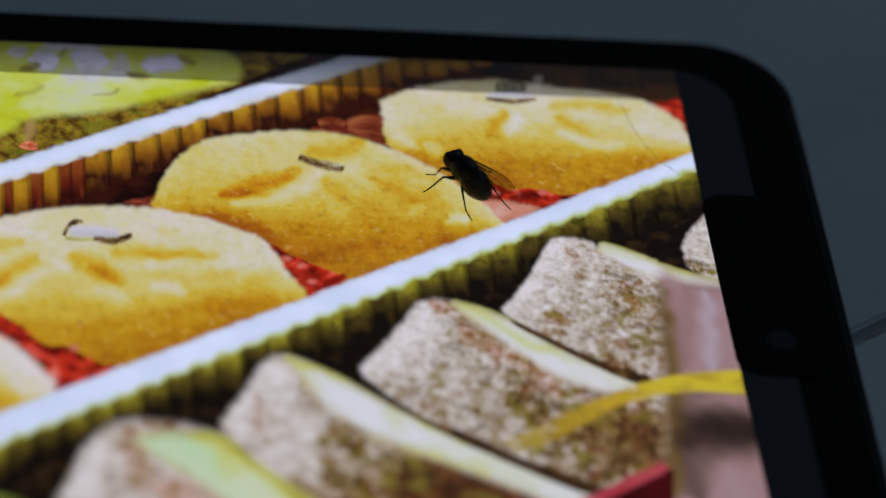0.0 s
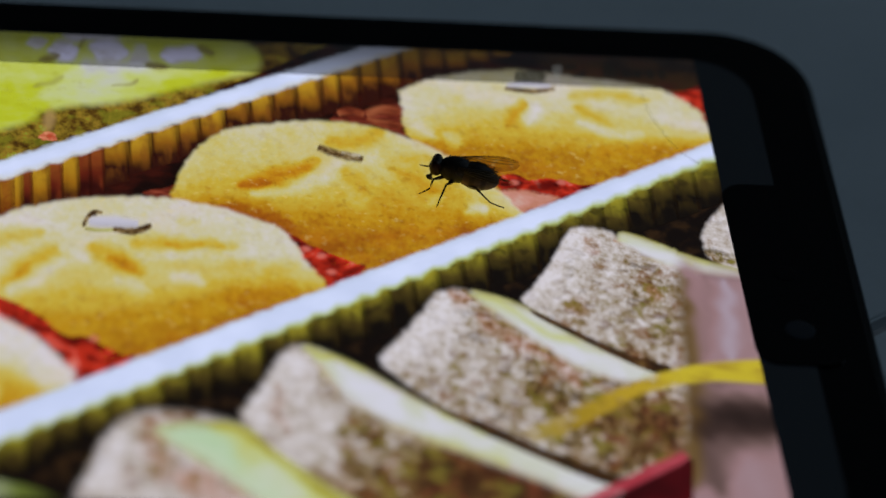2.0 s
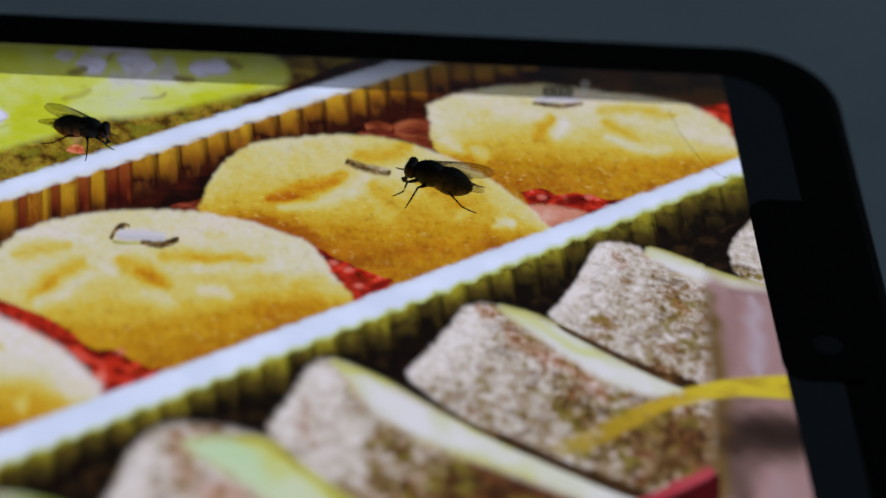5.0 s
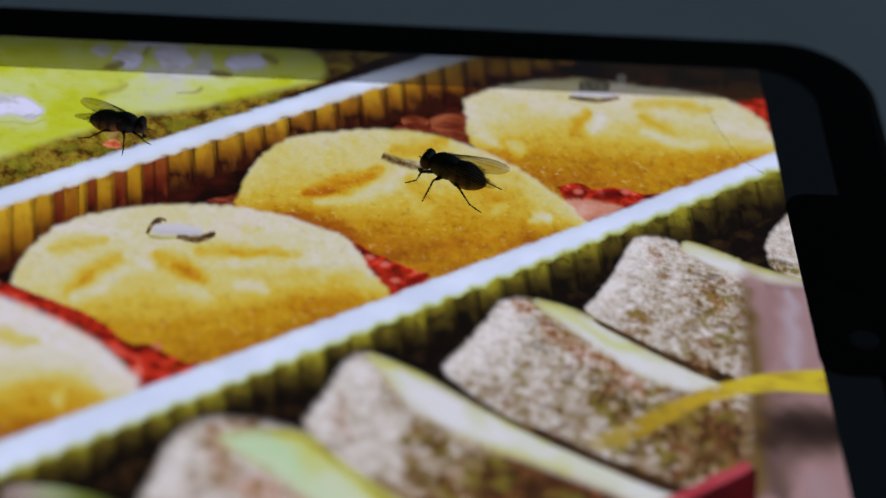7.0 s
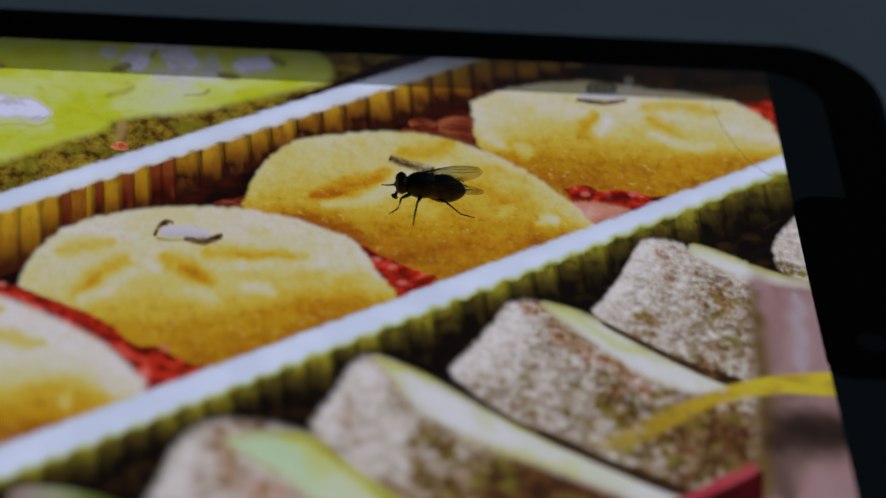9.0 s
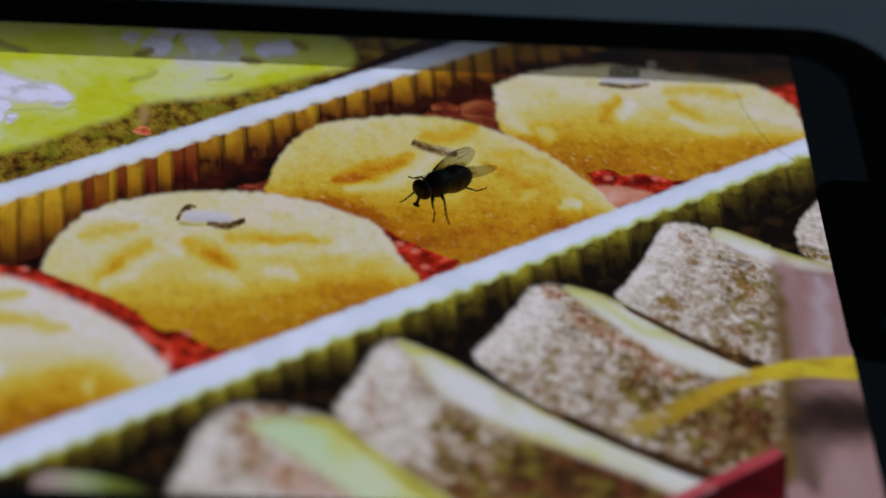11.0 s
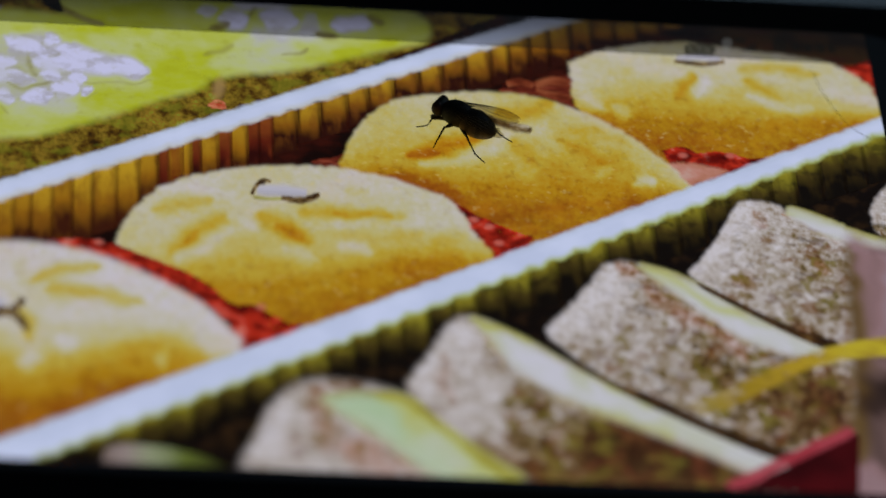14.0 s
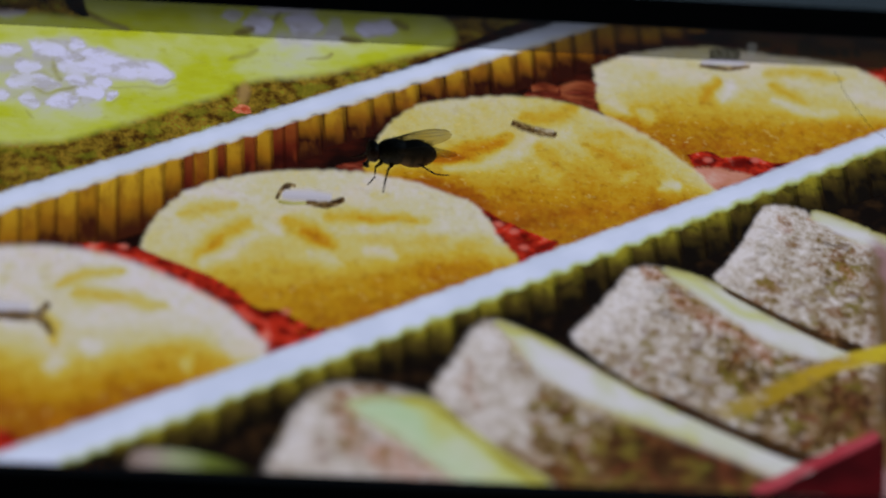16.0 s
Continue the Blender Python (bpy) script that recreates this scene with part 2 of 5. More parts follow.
n = Nodes("brown_gap_picture")
BROWN_GAP = n.lit(n.ramp(n.noise(500, 2), (0.35, srgb(34, 22, 14)), (0.6, srgb(70, 46, 24)), (0.75, srgb(110, 84, 44))))
n = Nodes("olive_edge_picture")
OLIVE_EDGE = n.lit(n.mix(n.smooth(n.noise(300, 2), 0.35, 0.7), srgb(134, 126, 52), srgb(172, 170, 104)))

n = Nodes("red_crumb_picture")
CRUMB = n.lit(n.mix(n.smooth(n.noise(900, 2), 0.4, 0.65), srgb(172, 70, 44), srgb(206, 128, 96)))
n = Nodes("pink_crumb_picture")
PINK_CRUMB = n.lit(n.ramp(n.noise(330, 3), (0.3, srgb(140, 96, 48)), (0.45, srgb(176, 116, 92)), (0.6, srgb(190, 132, 118)), (0.75, srgb(196, 160, 150))))
n = Nodes("crumb_edge_picture")
CRUMB_EDGE = n.lit(n.ramp(n.noise(700, 2), (0.35, srgb(118, 84, 52)), (0.5, srgb(156, 138, 70)), (0.65, srgb(168, 116, 88))), n.smooth(n.noise(380, 2), 0.4, 0.6, 0.25, 0.9))

n = Nodes("cake_side_picture")
v = wobble(n, n.noise(760, 3, 0.65, 0, "Object", (0, 1, 0.7)), (130, 2, 0.30, None))
c = n.ramp(v, (0.30, srgb(44, 28, 9)), (0.42, srgb(82, 58, 14)), (0.52, srgb(112, 92, 26)), (0.60, srgb(136, 108, 34)), (0.68, srgb(128, 130, 34)), (0.78, srgb(166, 152, 88)))
SIDE = n.lit(n.mix(n.smooth(n.noise(430, 2), 0.52, 0.66, 0, 0.45), c, srgb(112, 118, 28)))

n = Nodes("mauve_bar_picture")
v = wobble(n, attribute(n, "tone"), (90, 2, 0.14, (0, 2, 0.5)), (500, 2, 0.06, None))
c = n.mix(attribute(n, "hue"), n.ramp(v, (0.0, srgb(36, 26, 24)), (0.2, srgb(60, 45, 42)), (0.5, srgb(106, 84, 82)), (0.75, srgb(144, 114, 118)), (1.0, srgb(160, 144, 158))), n.ramp(v, (0.1, srgb(70, 50, 28)), (0.5, srgb(118, 94, 56))))
MAUVE = n.lit(c)

n = Nodes("yellow_band_picture")
c = n.ramp(n.math("ADD", n.axis(0), n.math("MULTIPLY", n.noise(300, 2), 0.2)), (0.0, srgb(146, 130, 40)), (0.35, srgb(158, 132, 34)), (0.6, srgb(174, 146, 40)), (0.8, srgb(186, 168, 46)))
c = n.mix(n.smooth(n.noise(420, 2, 0.5, 0, "Object", (25, 0.6, 1.6)), 0.45, 0.7, 0, 0.5), c, srgb(136, 104, 40))
YELLOW = n.lit(c, n.math("MULTIPLY", n.smooth(n.axis(0), 0.0, 0.5, 0.8, 1.0), n.math("MAXIMUM", n.smooth(n.noise(600, 2), 0.3, 0.55, 0.55, 1.0), n.smooth(n.axis(0), 0.45, 0.7))))
n = Nodes("dark_red_picture")
WINE = n.lit(n.mix(n.smooth(n.noise(200, 1), 0.3, 0.7), srgb(46, 6, 9), srgb(70, 10, 15)))
n = Nodes("pink_edge_picture")
PINK = n.lit(n.mix(n.smooth(n.noise(300, 1), 0.3, 0.7), srgb(156, 52, 64), srgb(170, 74, 86)))

# soft spots of the picture take their colour from the object
n = Nodes("soft_spot_picture")
xy = n.tree.nodes.new("ShaderNodeVectorMath")
xy.operation = "SUBTRACT"
n.tree.links.new(n.coord.outputs["Generated"], xy.inputs[0])
xy.inputs[1].default_value = (0.5, 0.5, 0.0)
flat = n.tree.nodes.new("ShaderNodeVectorMath")
flat.operation = "MULTIPLY"
n.tree.links.new(xy.outputs[0], flat.inputs[0])
flat.inputs[1].default_value = (2, 2, 0)
r = n.tree.nodes.new("ShaderNodeVectorMath")
r.operation = "LENGTH"
n.tree.links.new(flat.outputs[0], r.inputs[0])
rr = n.math("ADD", r.outputs["Value"], n.math("MULTIPLY", n.math("SUBTRACT", n.noise(700, 2), 0.5), 0.25))
info = n.tree.nodes.new("ShaderNodeObjectInfo")
SPOT = n.lit(info.outputs["Color"], n.math("MULTIPLY", n.smooth(rr, 0.2, 1.0, 1.0, 0.0), info.outputs["Alpha"]), False)

n = Nodes("status_bar_picture")
BAR = n.lit((0.004, 0.005, 0.006, 1), n.smooth(n.axis(1), 0.0, 1.0, 0.65, 0.88))
n = Nodes("icon_picture")
ICON = n.lit(srgb(18, 19, 18), 0.75, False)
n = Nodes("pale_icon_picture")
PALE_ICON = n.lit(srgb(108, 112, 112), 0.3, False)
n = Nodes("unlit_display")
n.set(Specular_IOR_Level=0.3)
UNLIT = n.lit((0.0020, 0.0030, 0.0042, 1), None, False)

n = Nodes("black_glass")
BLACK_GLASS = n.set(Base_Color=(0.0015, 0.0015, 0.0018, 1), Roughness=0.07, Specular_IOR_Level=0.14).mat
n = Nodes("phone_shell")
SHELL = n.set(Base_Color=(0.006, 0.006, 0.007, 1), Roughness=n.smooth(n.noise(900, 3), 0.3, 0.7, 0.32, 0.42), Metallic=0.0).mat
n = Nodes("lens_glass")
LENS = n.set(Base_Color=(0.0035, 0.008, 0.014, 1), Roughness=0.05, IOR=1.55).mat

n = Nodes("floor_tile")
v = n.noise(26, 5, 0.6)
f = n.noise(700, 3, 0.6)
c = n.mix(n.smooth(v, 0.3, 0.7), (0.37, 0.41, 0.45, 1), (0.44, 0.48, 0.52, 1))
n.set(Base_Color=n.mix(n.smooth(f, 0.5, 0.8, 0, 0.35), c, (0.34, 0.35, 0.37, 1)), Roughness=n.smooth(v, 0.2, 0.8, 0.34, 0.5))
n.bump(f, 0.1, 0.0003)
TILE = n.mat
GROUT = plain("tile_joint", (0.22, 0.22, 0.23, 1), 0.9, 0, 0.3, 600)
n = Nodes("painted_plaster")
v = n.noise(3, 4)
n.set(Base_Color=n.mix(n.smooth(v, 0.3, 0.7), (0.10, 0.11, 0.12, 1), (0.13, 0.14, 0.15, 1)), Roughness=0.85)
n.bump(n.noise(160, 3), 0.1, 0.001)
PLASTER = n.mat
FRAME_PAINT = plain("assumed_window_paint", (0.5, 0.5, 0.5, 1), 0.5, 0, 0.1, 60)

n = Nodes("fly_body")
v = n.noise(2600, 3)
n.set(Base_Color=n.mix(n.smooth(v, 0.35, 0.7), (0.005, 0.005, 0.005, 1), (0.015, 0.014, 0.013, 1)), Roughness=0.6, Specular_IOR_Level=0.25)
n.bump(v, 0.4, 0.00006)
FLY = n.mat
def abdomen_skin(name, side_colour, amount):
    """Dark bands over the back, paler towards the sides."""
    n = Nodes(name)
    bands = n.smooth(n.math("SINE", n.math("MULTIPLY", n.axis(0), 24.0)), -0.2, 0.9)
    side = n.smooth(n.axis(2), 0.15, 0.9, 1.0, 0.0)
    c = n.mix(n.math("MULTIPLY", side, amount), (0.014, 0.011, 0.009, 1), side_colour)
    n.set(Base_Color=n.mix(n.math("MULTIPLY", bands, 0.6), c, (0.007, 0.006, 0.006, 1)), Roughness=0.6, Specular_IOR_Level=0.2)
    n.bump(n.noise(2200, 3), 0.4, 0.00005)
    return n.mat


ABDOMEN = abdomen_skin("fly_abdomen", (0.50, 0.24, 0.09, 1), 0.95)
DARK_ABDOMEN = abdomen_skin("dark_fly_abdomen", (0.17, 0.105, 0.065, 1), 0.85)
n = Nodes("fly_eye")
n.set(Base_Color=(0.022, 0.007, 0.005, 1), Roughness=0.5, Specular_IOR_Level=0.2)
n.bump(n.voronoi(9000), 0.3, 0.00003)
EYE_RED = n.mat
LEG = plain("fly_leg", (0.012, 0.010, 0.009, 1), 0.5)
n = Nodes("fly_wing")
n.set(Base_Color=n.mix(n.smooth(n.noise(1500, 2), 0.3, 0.7), (0.10, 0.09, 0.07, 1), (0.16, 0.14, 0.11, 1)), Roughness=0.25)
clear = n.node("ShaderNodeBsdfTransparent", Color=(0.90, 0.86, 0.77, 1))
m = n.tree.nodes.new("ShaderNodeMixShader")
m.inputs[0].default_value = 0.12
n.tree.links.new(clear, m.inputs[1]), n.tree.links.new(n.bsdf.outputs[0], m.inputs[2])
n.tree.links.new(m.outputs[0], n.out.inputs[0])
WING = n.mat
VEIN = plain("wing_vein", (0.03, 0.022, 0.015, 1), 0.5)
HAIR = plain("hair_fibre", (0.012, 0.010, 0.008, 1), 0.4)


# ---- mesh helpers ----
def part(name, bm, material, parent=None, label="", smooth=False):
    me = bpy.data.meshes.new(name)
    if smooth:
        for face in bm.faces:
            face.smooth = True
    bm.to_mesh(me)
    bm.free()
    me.materials.append(material)
    ob = new(name, me)
    if parent:
        ob.parent = parent
    if label:
        tagged(ob, label)
    return ob


def box(bm, x0, y0, z0, x1, y1, z1):
    v = [bm.verts.new(p) for p in ((x0, y0, z0), (x1, y0, z0), (x1, y1, z0), (x0, y1, z0), (x0, y0, z1), (x1, y0, z1), (x1, y1, z1), (x0, y1, z1))]
    for q in ((3, 2, 1, 0), (4, 5, 6, 7), (0, 1, 5, 4), (1, 2, 6, 5), (2, 3, 7, 6), (3, 0, 4, 7)):
        bm.faces.new([v[i] for i in q])
    return bm


def rounded(x0, y0, x1, y1, r, steps=12):
    """Corners of a rounded rectangle, counter-clockwise."""
    out = []
    for cx, cy, a in ((x1 - r, y1 - r, 0), (x0 + r, y1 - r, 90), (x0 + r, y0 + r, 180), (x1 - r, y0 + r, 270)):
        for i in range(steps + 1):
            w = radians(a + 90 * i / steps)
            out.append((cx + r * math.cos(w), cy + r * math.sin(w)))
    return out


def slab(rings):
    """A closed solid from rings of (outline, height), bottom to top."""
    bm = bmesh.new()
    loops = [[bm.verts.new((x, y, z)) for x, y in outline] for outline, z in rings]
    count = len(loops[0])
    for low, high in zip(loops, loops[1:]):
        for i in range(count):
            bm.faces.new((low[i], low[(i + 1) % count], high[(i + 1) % count], high[i]))
    bm.faces.new(loops[0][::-1])
    bm.faces.new(loops[-1])
    return bm


def tube(bm, points, radii, sides=7):
    points = [Vector(p) for p in points]
    rings = []
    for i, p in enumerate(points):
        way = (points[min(i + 1, len(points) - 1)] - points[max(i - 1, 0)]).normalized()
        a = way.orthogonal().normalized()
        b = way.cross(a)
        rings.append([bm.verts.new(p + radii[i] * (math.cos(2 * math.pi * k / sides) * a + math.sin(2 * math.pi * k / sides) * b)) for k in range(sides)])
    for low, high in zip(rings, rings[1:]):
        # match the nearest start of the next ring
        shift = min(range(sides), key=lambda s: (low[0].co - high[s].co).length)
        for k in range(sides):
            bm.faces.new((low[k], low[(k + 1) % sides], high[(k + 1 + shift) % sides], high[(k + shift) % sides]))
    bm.faces.new(rings[0][::-1]), bm.faces.new(rings[-1])
    return bm


def curve_points(points, closed, steps=8):
    """A smooth line through a few points (Catmull-Rom)."""
    out, n = [], len(points)
    for i in range(n if closed else n - 1):
        p = [points[(i + k) % n] if closed else points[min(max(i + k, 0), n - 1)] for k in (-1, 0, 1, 2)]
        for s in range(steps):
            t = s / steps
            out.append(tuple(0.5 * (2 * b + (c - a) * t + (2 * a - 5 * b + 4 * c - d) * t * t + (3 * b - a - 3 * c + d) * t ** 3) for a, b, c, d in zip(*p)))
    return out if closed else out + [tuple(points[-1])]


def ball(bm, centre, size, rings=12, sides=16, taper=0.0):
    """An egg shape; taper narrows it towards -x."""
    m = Matrix.Translation(centre) @ Matrix.Diagonal((*size, 1))
    made = bmesh.ops.create_uvsphere(bm, u_segments=sides, v_segments=rings, radius=1.0)["verts"]
    for v in made:
        x, y, z = v.co
        k = 1 - taper * max(0.0, -x) ** 1.5
        v.co = m @ Vector((x, y * k, z * k))
    return bm


# ---- floor and room ----
JOINT = 36.9            # direction of the tile joint beside the telephone, in degrees
floor = part("floor", box(bmesh.new(), -2.0, -2.0, -0.03, 2.0, 2.0, -0.0015), GROUT)
tagged(floor, "grey tiled floor with thin dark joints", kind="structure")

# Walls and ceiling are assumed and unseen; dark so the glass reflects little.
for name, x0, y0, x1, y1 in (("wall_south", -2.1, -2.1, 2.1, -2.0), ("wall_north", -2.1, 2.0, 2.1, 2.1), ("wall_west", -2.1, -2.0, -2.0, 2.0)):
    wall = part(name, box(bmesh.new(), x0, y0, -0.03, x1, y1, 2.6), PLASTER)
    tagged(wall, "assumed plain painted plaster wall, out of view", kind="structure")
bm = bmesh.new()
box(bm, 2.0, -2.0, -0.03, 2.1, 0.3, 2.6), box(bm, 2.0, 1.5, -0.03, 2.1, 2.0, 2.6)
box(bm, 2.0, 0.3, -0.03, 2.1, 1.5, 0.8), box(bm, 2.0, 0.3, 2.2, 2.1, 1.5, 2.6)
tagged(part("wall_east", bm, PLASTER), "assumed plain painted plaster wall with an assumed window opening, out of view", kind="structure")
tagged(part("ceiling", box(bmesh.new(), -2.1, -2.1, 2.6, 2.1, 2.1, 2.7), PLASTER), "assumed plain painted ceiling, out of view", kind="structure")
# Assumed window, out of view, framing the added area lamp.
window = tagged(new("assumed_window_1"), "assumed plain painted window frame, out of view", kind="structure")
for x0, y0, z0, y1, z1 in ((2.03, 0.3, 0.8, 0.35, 2.2), (2.03, 1.45, 0.8, 1.5, 2.2), (2.03, 0.35, 0.8, 1.45, 0.85), (2.03, 0.35, 2.15, 1.45, 2.2)):
    part("assumed_window_frame", box(bmesh.new(), x0, y0, z0, x0 + 0.05, y1, z1), FRAME_PAINT, window)

# ---- telephone ----
RIGHT, TOP, LEFT, BOTTOM = 11.5 * MM, 73.0 * MM, -146.5 * MM, -5.2 * MM
phone = tagged(new("smartphone"), "black smartphone with lit display lying on grey tiled floor", "smartphone")


def grown(d, r):
    return rounded(LEFT - d * MM, BOTTOM - d * MM, RIGHT + d * MM, TOP + d * MM, (r + d) * MM, 14)


part("body", slab([(grown(-2.2, 9.5), 0.0), (grown(-0.8, 9.5), 0.0007), (grown(-0.1, 9.5), 0.0022), (grown(0.0, 9.5), 0.0040), (grown(-0.1, 9.5), 0.0062), (grown(-0.5, 9.5), 0.0074)]), SHELL, phone, "matt black phone body", True)
part("glass", slab([(grown(-0.55, 9.5), 0.0075), (grown(-0.55, 9.5), 0.0079), (grown(-0.8, 9.5), 0.0082), (grown(-1.5, 9.5), GLASS - 0.00012)]), BLACK_GLASS, phone, "black glossy glass front")
display = part("display", slab([(rounded(-141 * MM, -0.4 * MM, 5.0 * MM, 67.2 * MM, 5.5 * MM), GLASS - 0.00011), (rounded(-141 * MM, -0.4 * MM, 5.0 * MM, 67.2 * MM, 5.5 * MM), GLASS - 0.00008)]), UNLIT, phone, "dark unlit end of the display beside the notch")
part("notch", slab([(rounded(-0.15 * MM, 21.6 * MM, 8.0 * MM, 47.6 * MM, 2.2 * MM), GLASS - 0.00002), (rounded(-0.15 * MM, 21.6 * MM, 8.0 * MM, 47.6 * MM, 2.2 * MM), GLASS + 0.00014)]), BLACK_GLASS, phone, "black notch in the display")


def disc(x, y, r):
    ring = [(x * MM + r * MM * math.cos(a), y * MM + r * MM * math.sin(a)) for a in np.linspace(0, 2 * math.pi, 25)[:-1]]
    inner = [(x * MM + 0.8 * r * MM * math.cos(a), y * MM + 0.8 * r * MM * math.sin(a)) for a in np.linspace(0, 2 * math.pi, 25)[:-1]]
    return slab([(ring, GLASS + 0.00015), (ring, GLASS + 0.00016), (inner, GLASS + 0.00018)])


part("front_camera", disc(4.2, 26.4, 1.35), LENS, phone, "faintly blue front camera lens")
part("sensor", disc(4.0, 34.5, 1.1), BLACK_GLASS, phone, "small dark sensor window")


# ---- the picture on the display: flat, lit shapes in thin layers ----
LAYER = 0.000003
EDGE = (-140.0, 0.55, 0.0, 67.0)      # the lit rectangle in millimetres


def clip(points):
    """The part of an outline that lies inside the lit rectangle."""
    for axis, limit, sign in ((0, EDGE[0], 1), (1, EDGE[1], 1), (0, EDGE[2], -1), (1, EDGE[3], -1)):
        out = []
        for a, b in zip(points, points[1:] + points[:1]):
            ina, inb = (a[axis] - limit) * sign >= 0, (b[axis] - limit) * sign >= 0
            if ina:
                out.append(a)
            if ina != inb:
                t = (limit - a[axis]) / (b[axis] - a[axis])
                out.append((a[0] + t * (b[0] - a[0]), a[1] + t * (b[1] - a[1])))
        points = out
    return points


def shape(name, points, layer, material, crumbs=0.0, straight=False, label="", soft=0.38):
    """A flat patch of the picture, its outline through the given points in millimetres, with a blurred border."""
    pts = list(points) if straight else curve_points(list(points), True, 10)
    if crumbs:
        c = Vector((sum(p[0] for p in pts) / len(pts), sum(p[1] for p in pts) / len(pts), 0))
        for i, (x, y) in enumerate(pts):
            k = crumbs * (noise.noise(Vector((x * 1.3, y * 1.3, 3))) + 0.6 * noise.noise(Vector((x * 4, y * 4, 7))))
            w = (Vector((x, y, 0)) - c).normalized()
            pts[i] = (x + w.x * k, y + w.y * k)
    area = sum(a[0] * b[1] - b[0] * a[1] for a, b in zip(pts, pts[1:] + pts[:1])) / 2
    if area < 0:
        pts.reverse()
    length = sum(math.dist(a, b) for a, b in zip(pts, pts[1:] + pts[:1]))
    soft = min(soft, 0.8 * abs(area) / length)
    inner, outer = [], []
    for i, (x, y) in enumerate(pts):
        (ax, ay), (bx, by) = pts[i - 1], pts[(i + 1) % len(pts)]
        w = Vector((by - ay, ax - bx)).normalized() * soft * 0.5
        outer.append((x + w.x, y + w.y)), inner.append((x - w.x, y - w.y))
    bm = bmesh.new()
    fade = bm.verts.layers.float.new("soft")
    core = clip(inner)
    if len(core) > 2:
        vs = [bm.verts.new((x, y, 0)) for x, y in core]
        for v in vs:
            v[fade] = 1.0
        face = bm.faces.new(vs)
        bmesh.ops.triangulate(bm, faces=[face])
    if soft:
        for i in range(len(pts)):
            j = (i + 1) % len(pts)
            quad = clip([outer[i], outer[j], inner[j], inner[i]])
            if len(quad) < 3:
                continue
            a, b = Vector(outer[i]), Vector(inner[i])
            way = Vector(inner[i]) - Vector(outer[i])
            span = max(way.length_squared, 1e-9)
            vs = []
            for p in quad:
                v = bm.verts.new((p[0], p[1], 0))
                v[fade] = min(1.0, max(0.0, (Vector(p) - a).dot(way) / span))
                vs.append(v)
            bm.faces.new(vs)
    if not bm.faces:
        bm.free()
        return None
    for face in bm.faces:
        face.normal_update()
        if face.normal.z < 0:
            face.normal_flip()
    bmesh.ops.scale(bm, vec=(MM, MM, MM), verts=bm.verts[:])
    ob = part(name, bm, material, display, label)
    ob.location.z = GLASS + layer * LAYER
    return ob


def spot(x, y, length, width, angle, colour, layer, strength=1.0, name="soft_shade"):
    """A soft-edged oval of colour (millimetres, degrees)."""
    bm = bmesh.new()
    ring = [bm.verts.new((length / 2 * MM * math.cos(a), width / 2 * MM * math.sin(a), 0)) for a in np.linspace(0, 2 * math.pi, 25)[:-1]]
    bm.faces.new(ring)
    ob = part(name, bm, SPOT, display)
    ob.matrix_local = pose(x * MM, y * MM, GLASS + layer * LAYER, 0, 0, angle)
    ob.color = srgb(*colour)[:3] + (strength,)
    return ob


def oval(x, y, length, width, angle, n=10, wob=0.12):
    a0 = radians(angle)
    out = []
    for i in range(n):
        a = 2 * math.pi * i / n
        k = 1 + wob * noise.noise(Vector((x + 3 * math.cos(a), y + 3 * math.sin(a), 1)))
        u, v = k * length / 2 * math.cos(a), k * width / 2 * math.sin(a)
        out.append((x + u * math.cos(a0) - v * math.sin(a0), y + u * math.sin(a0) + v * math.cos(a0)))
    return out


SQUASH = 0.6            # the display is seen at a slant: brush widths are given as they are seen


def ease(v):
    v = np.clip(v, 0.0, 1.0)
    return v * v * (3 - 2 * v)


def nearest(points, line):
    """Distance of points from a line, and how far along it (0 to 1) the nearest place lies."""
    best, along = np.full(len(points), 1e9), np.zeros(len(points))
    for i, (a, b) in enumerate(zip(line, line[1:])):
        a, b = np.array(a), np.array(b)
        w = b - a
        t = np.clip((points - a) @ w / max(w @ w, 1e-9), 0, 1)
        d = np.hypot(*(points - a - t[:, None] * w).T)
        hit = d < best
        best[hit], along[hit] = d[hit], (i + t[hit]) / (len(line) - 1)
    return best, along


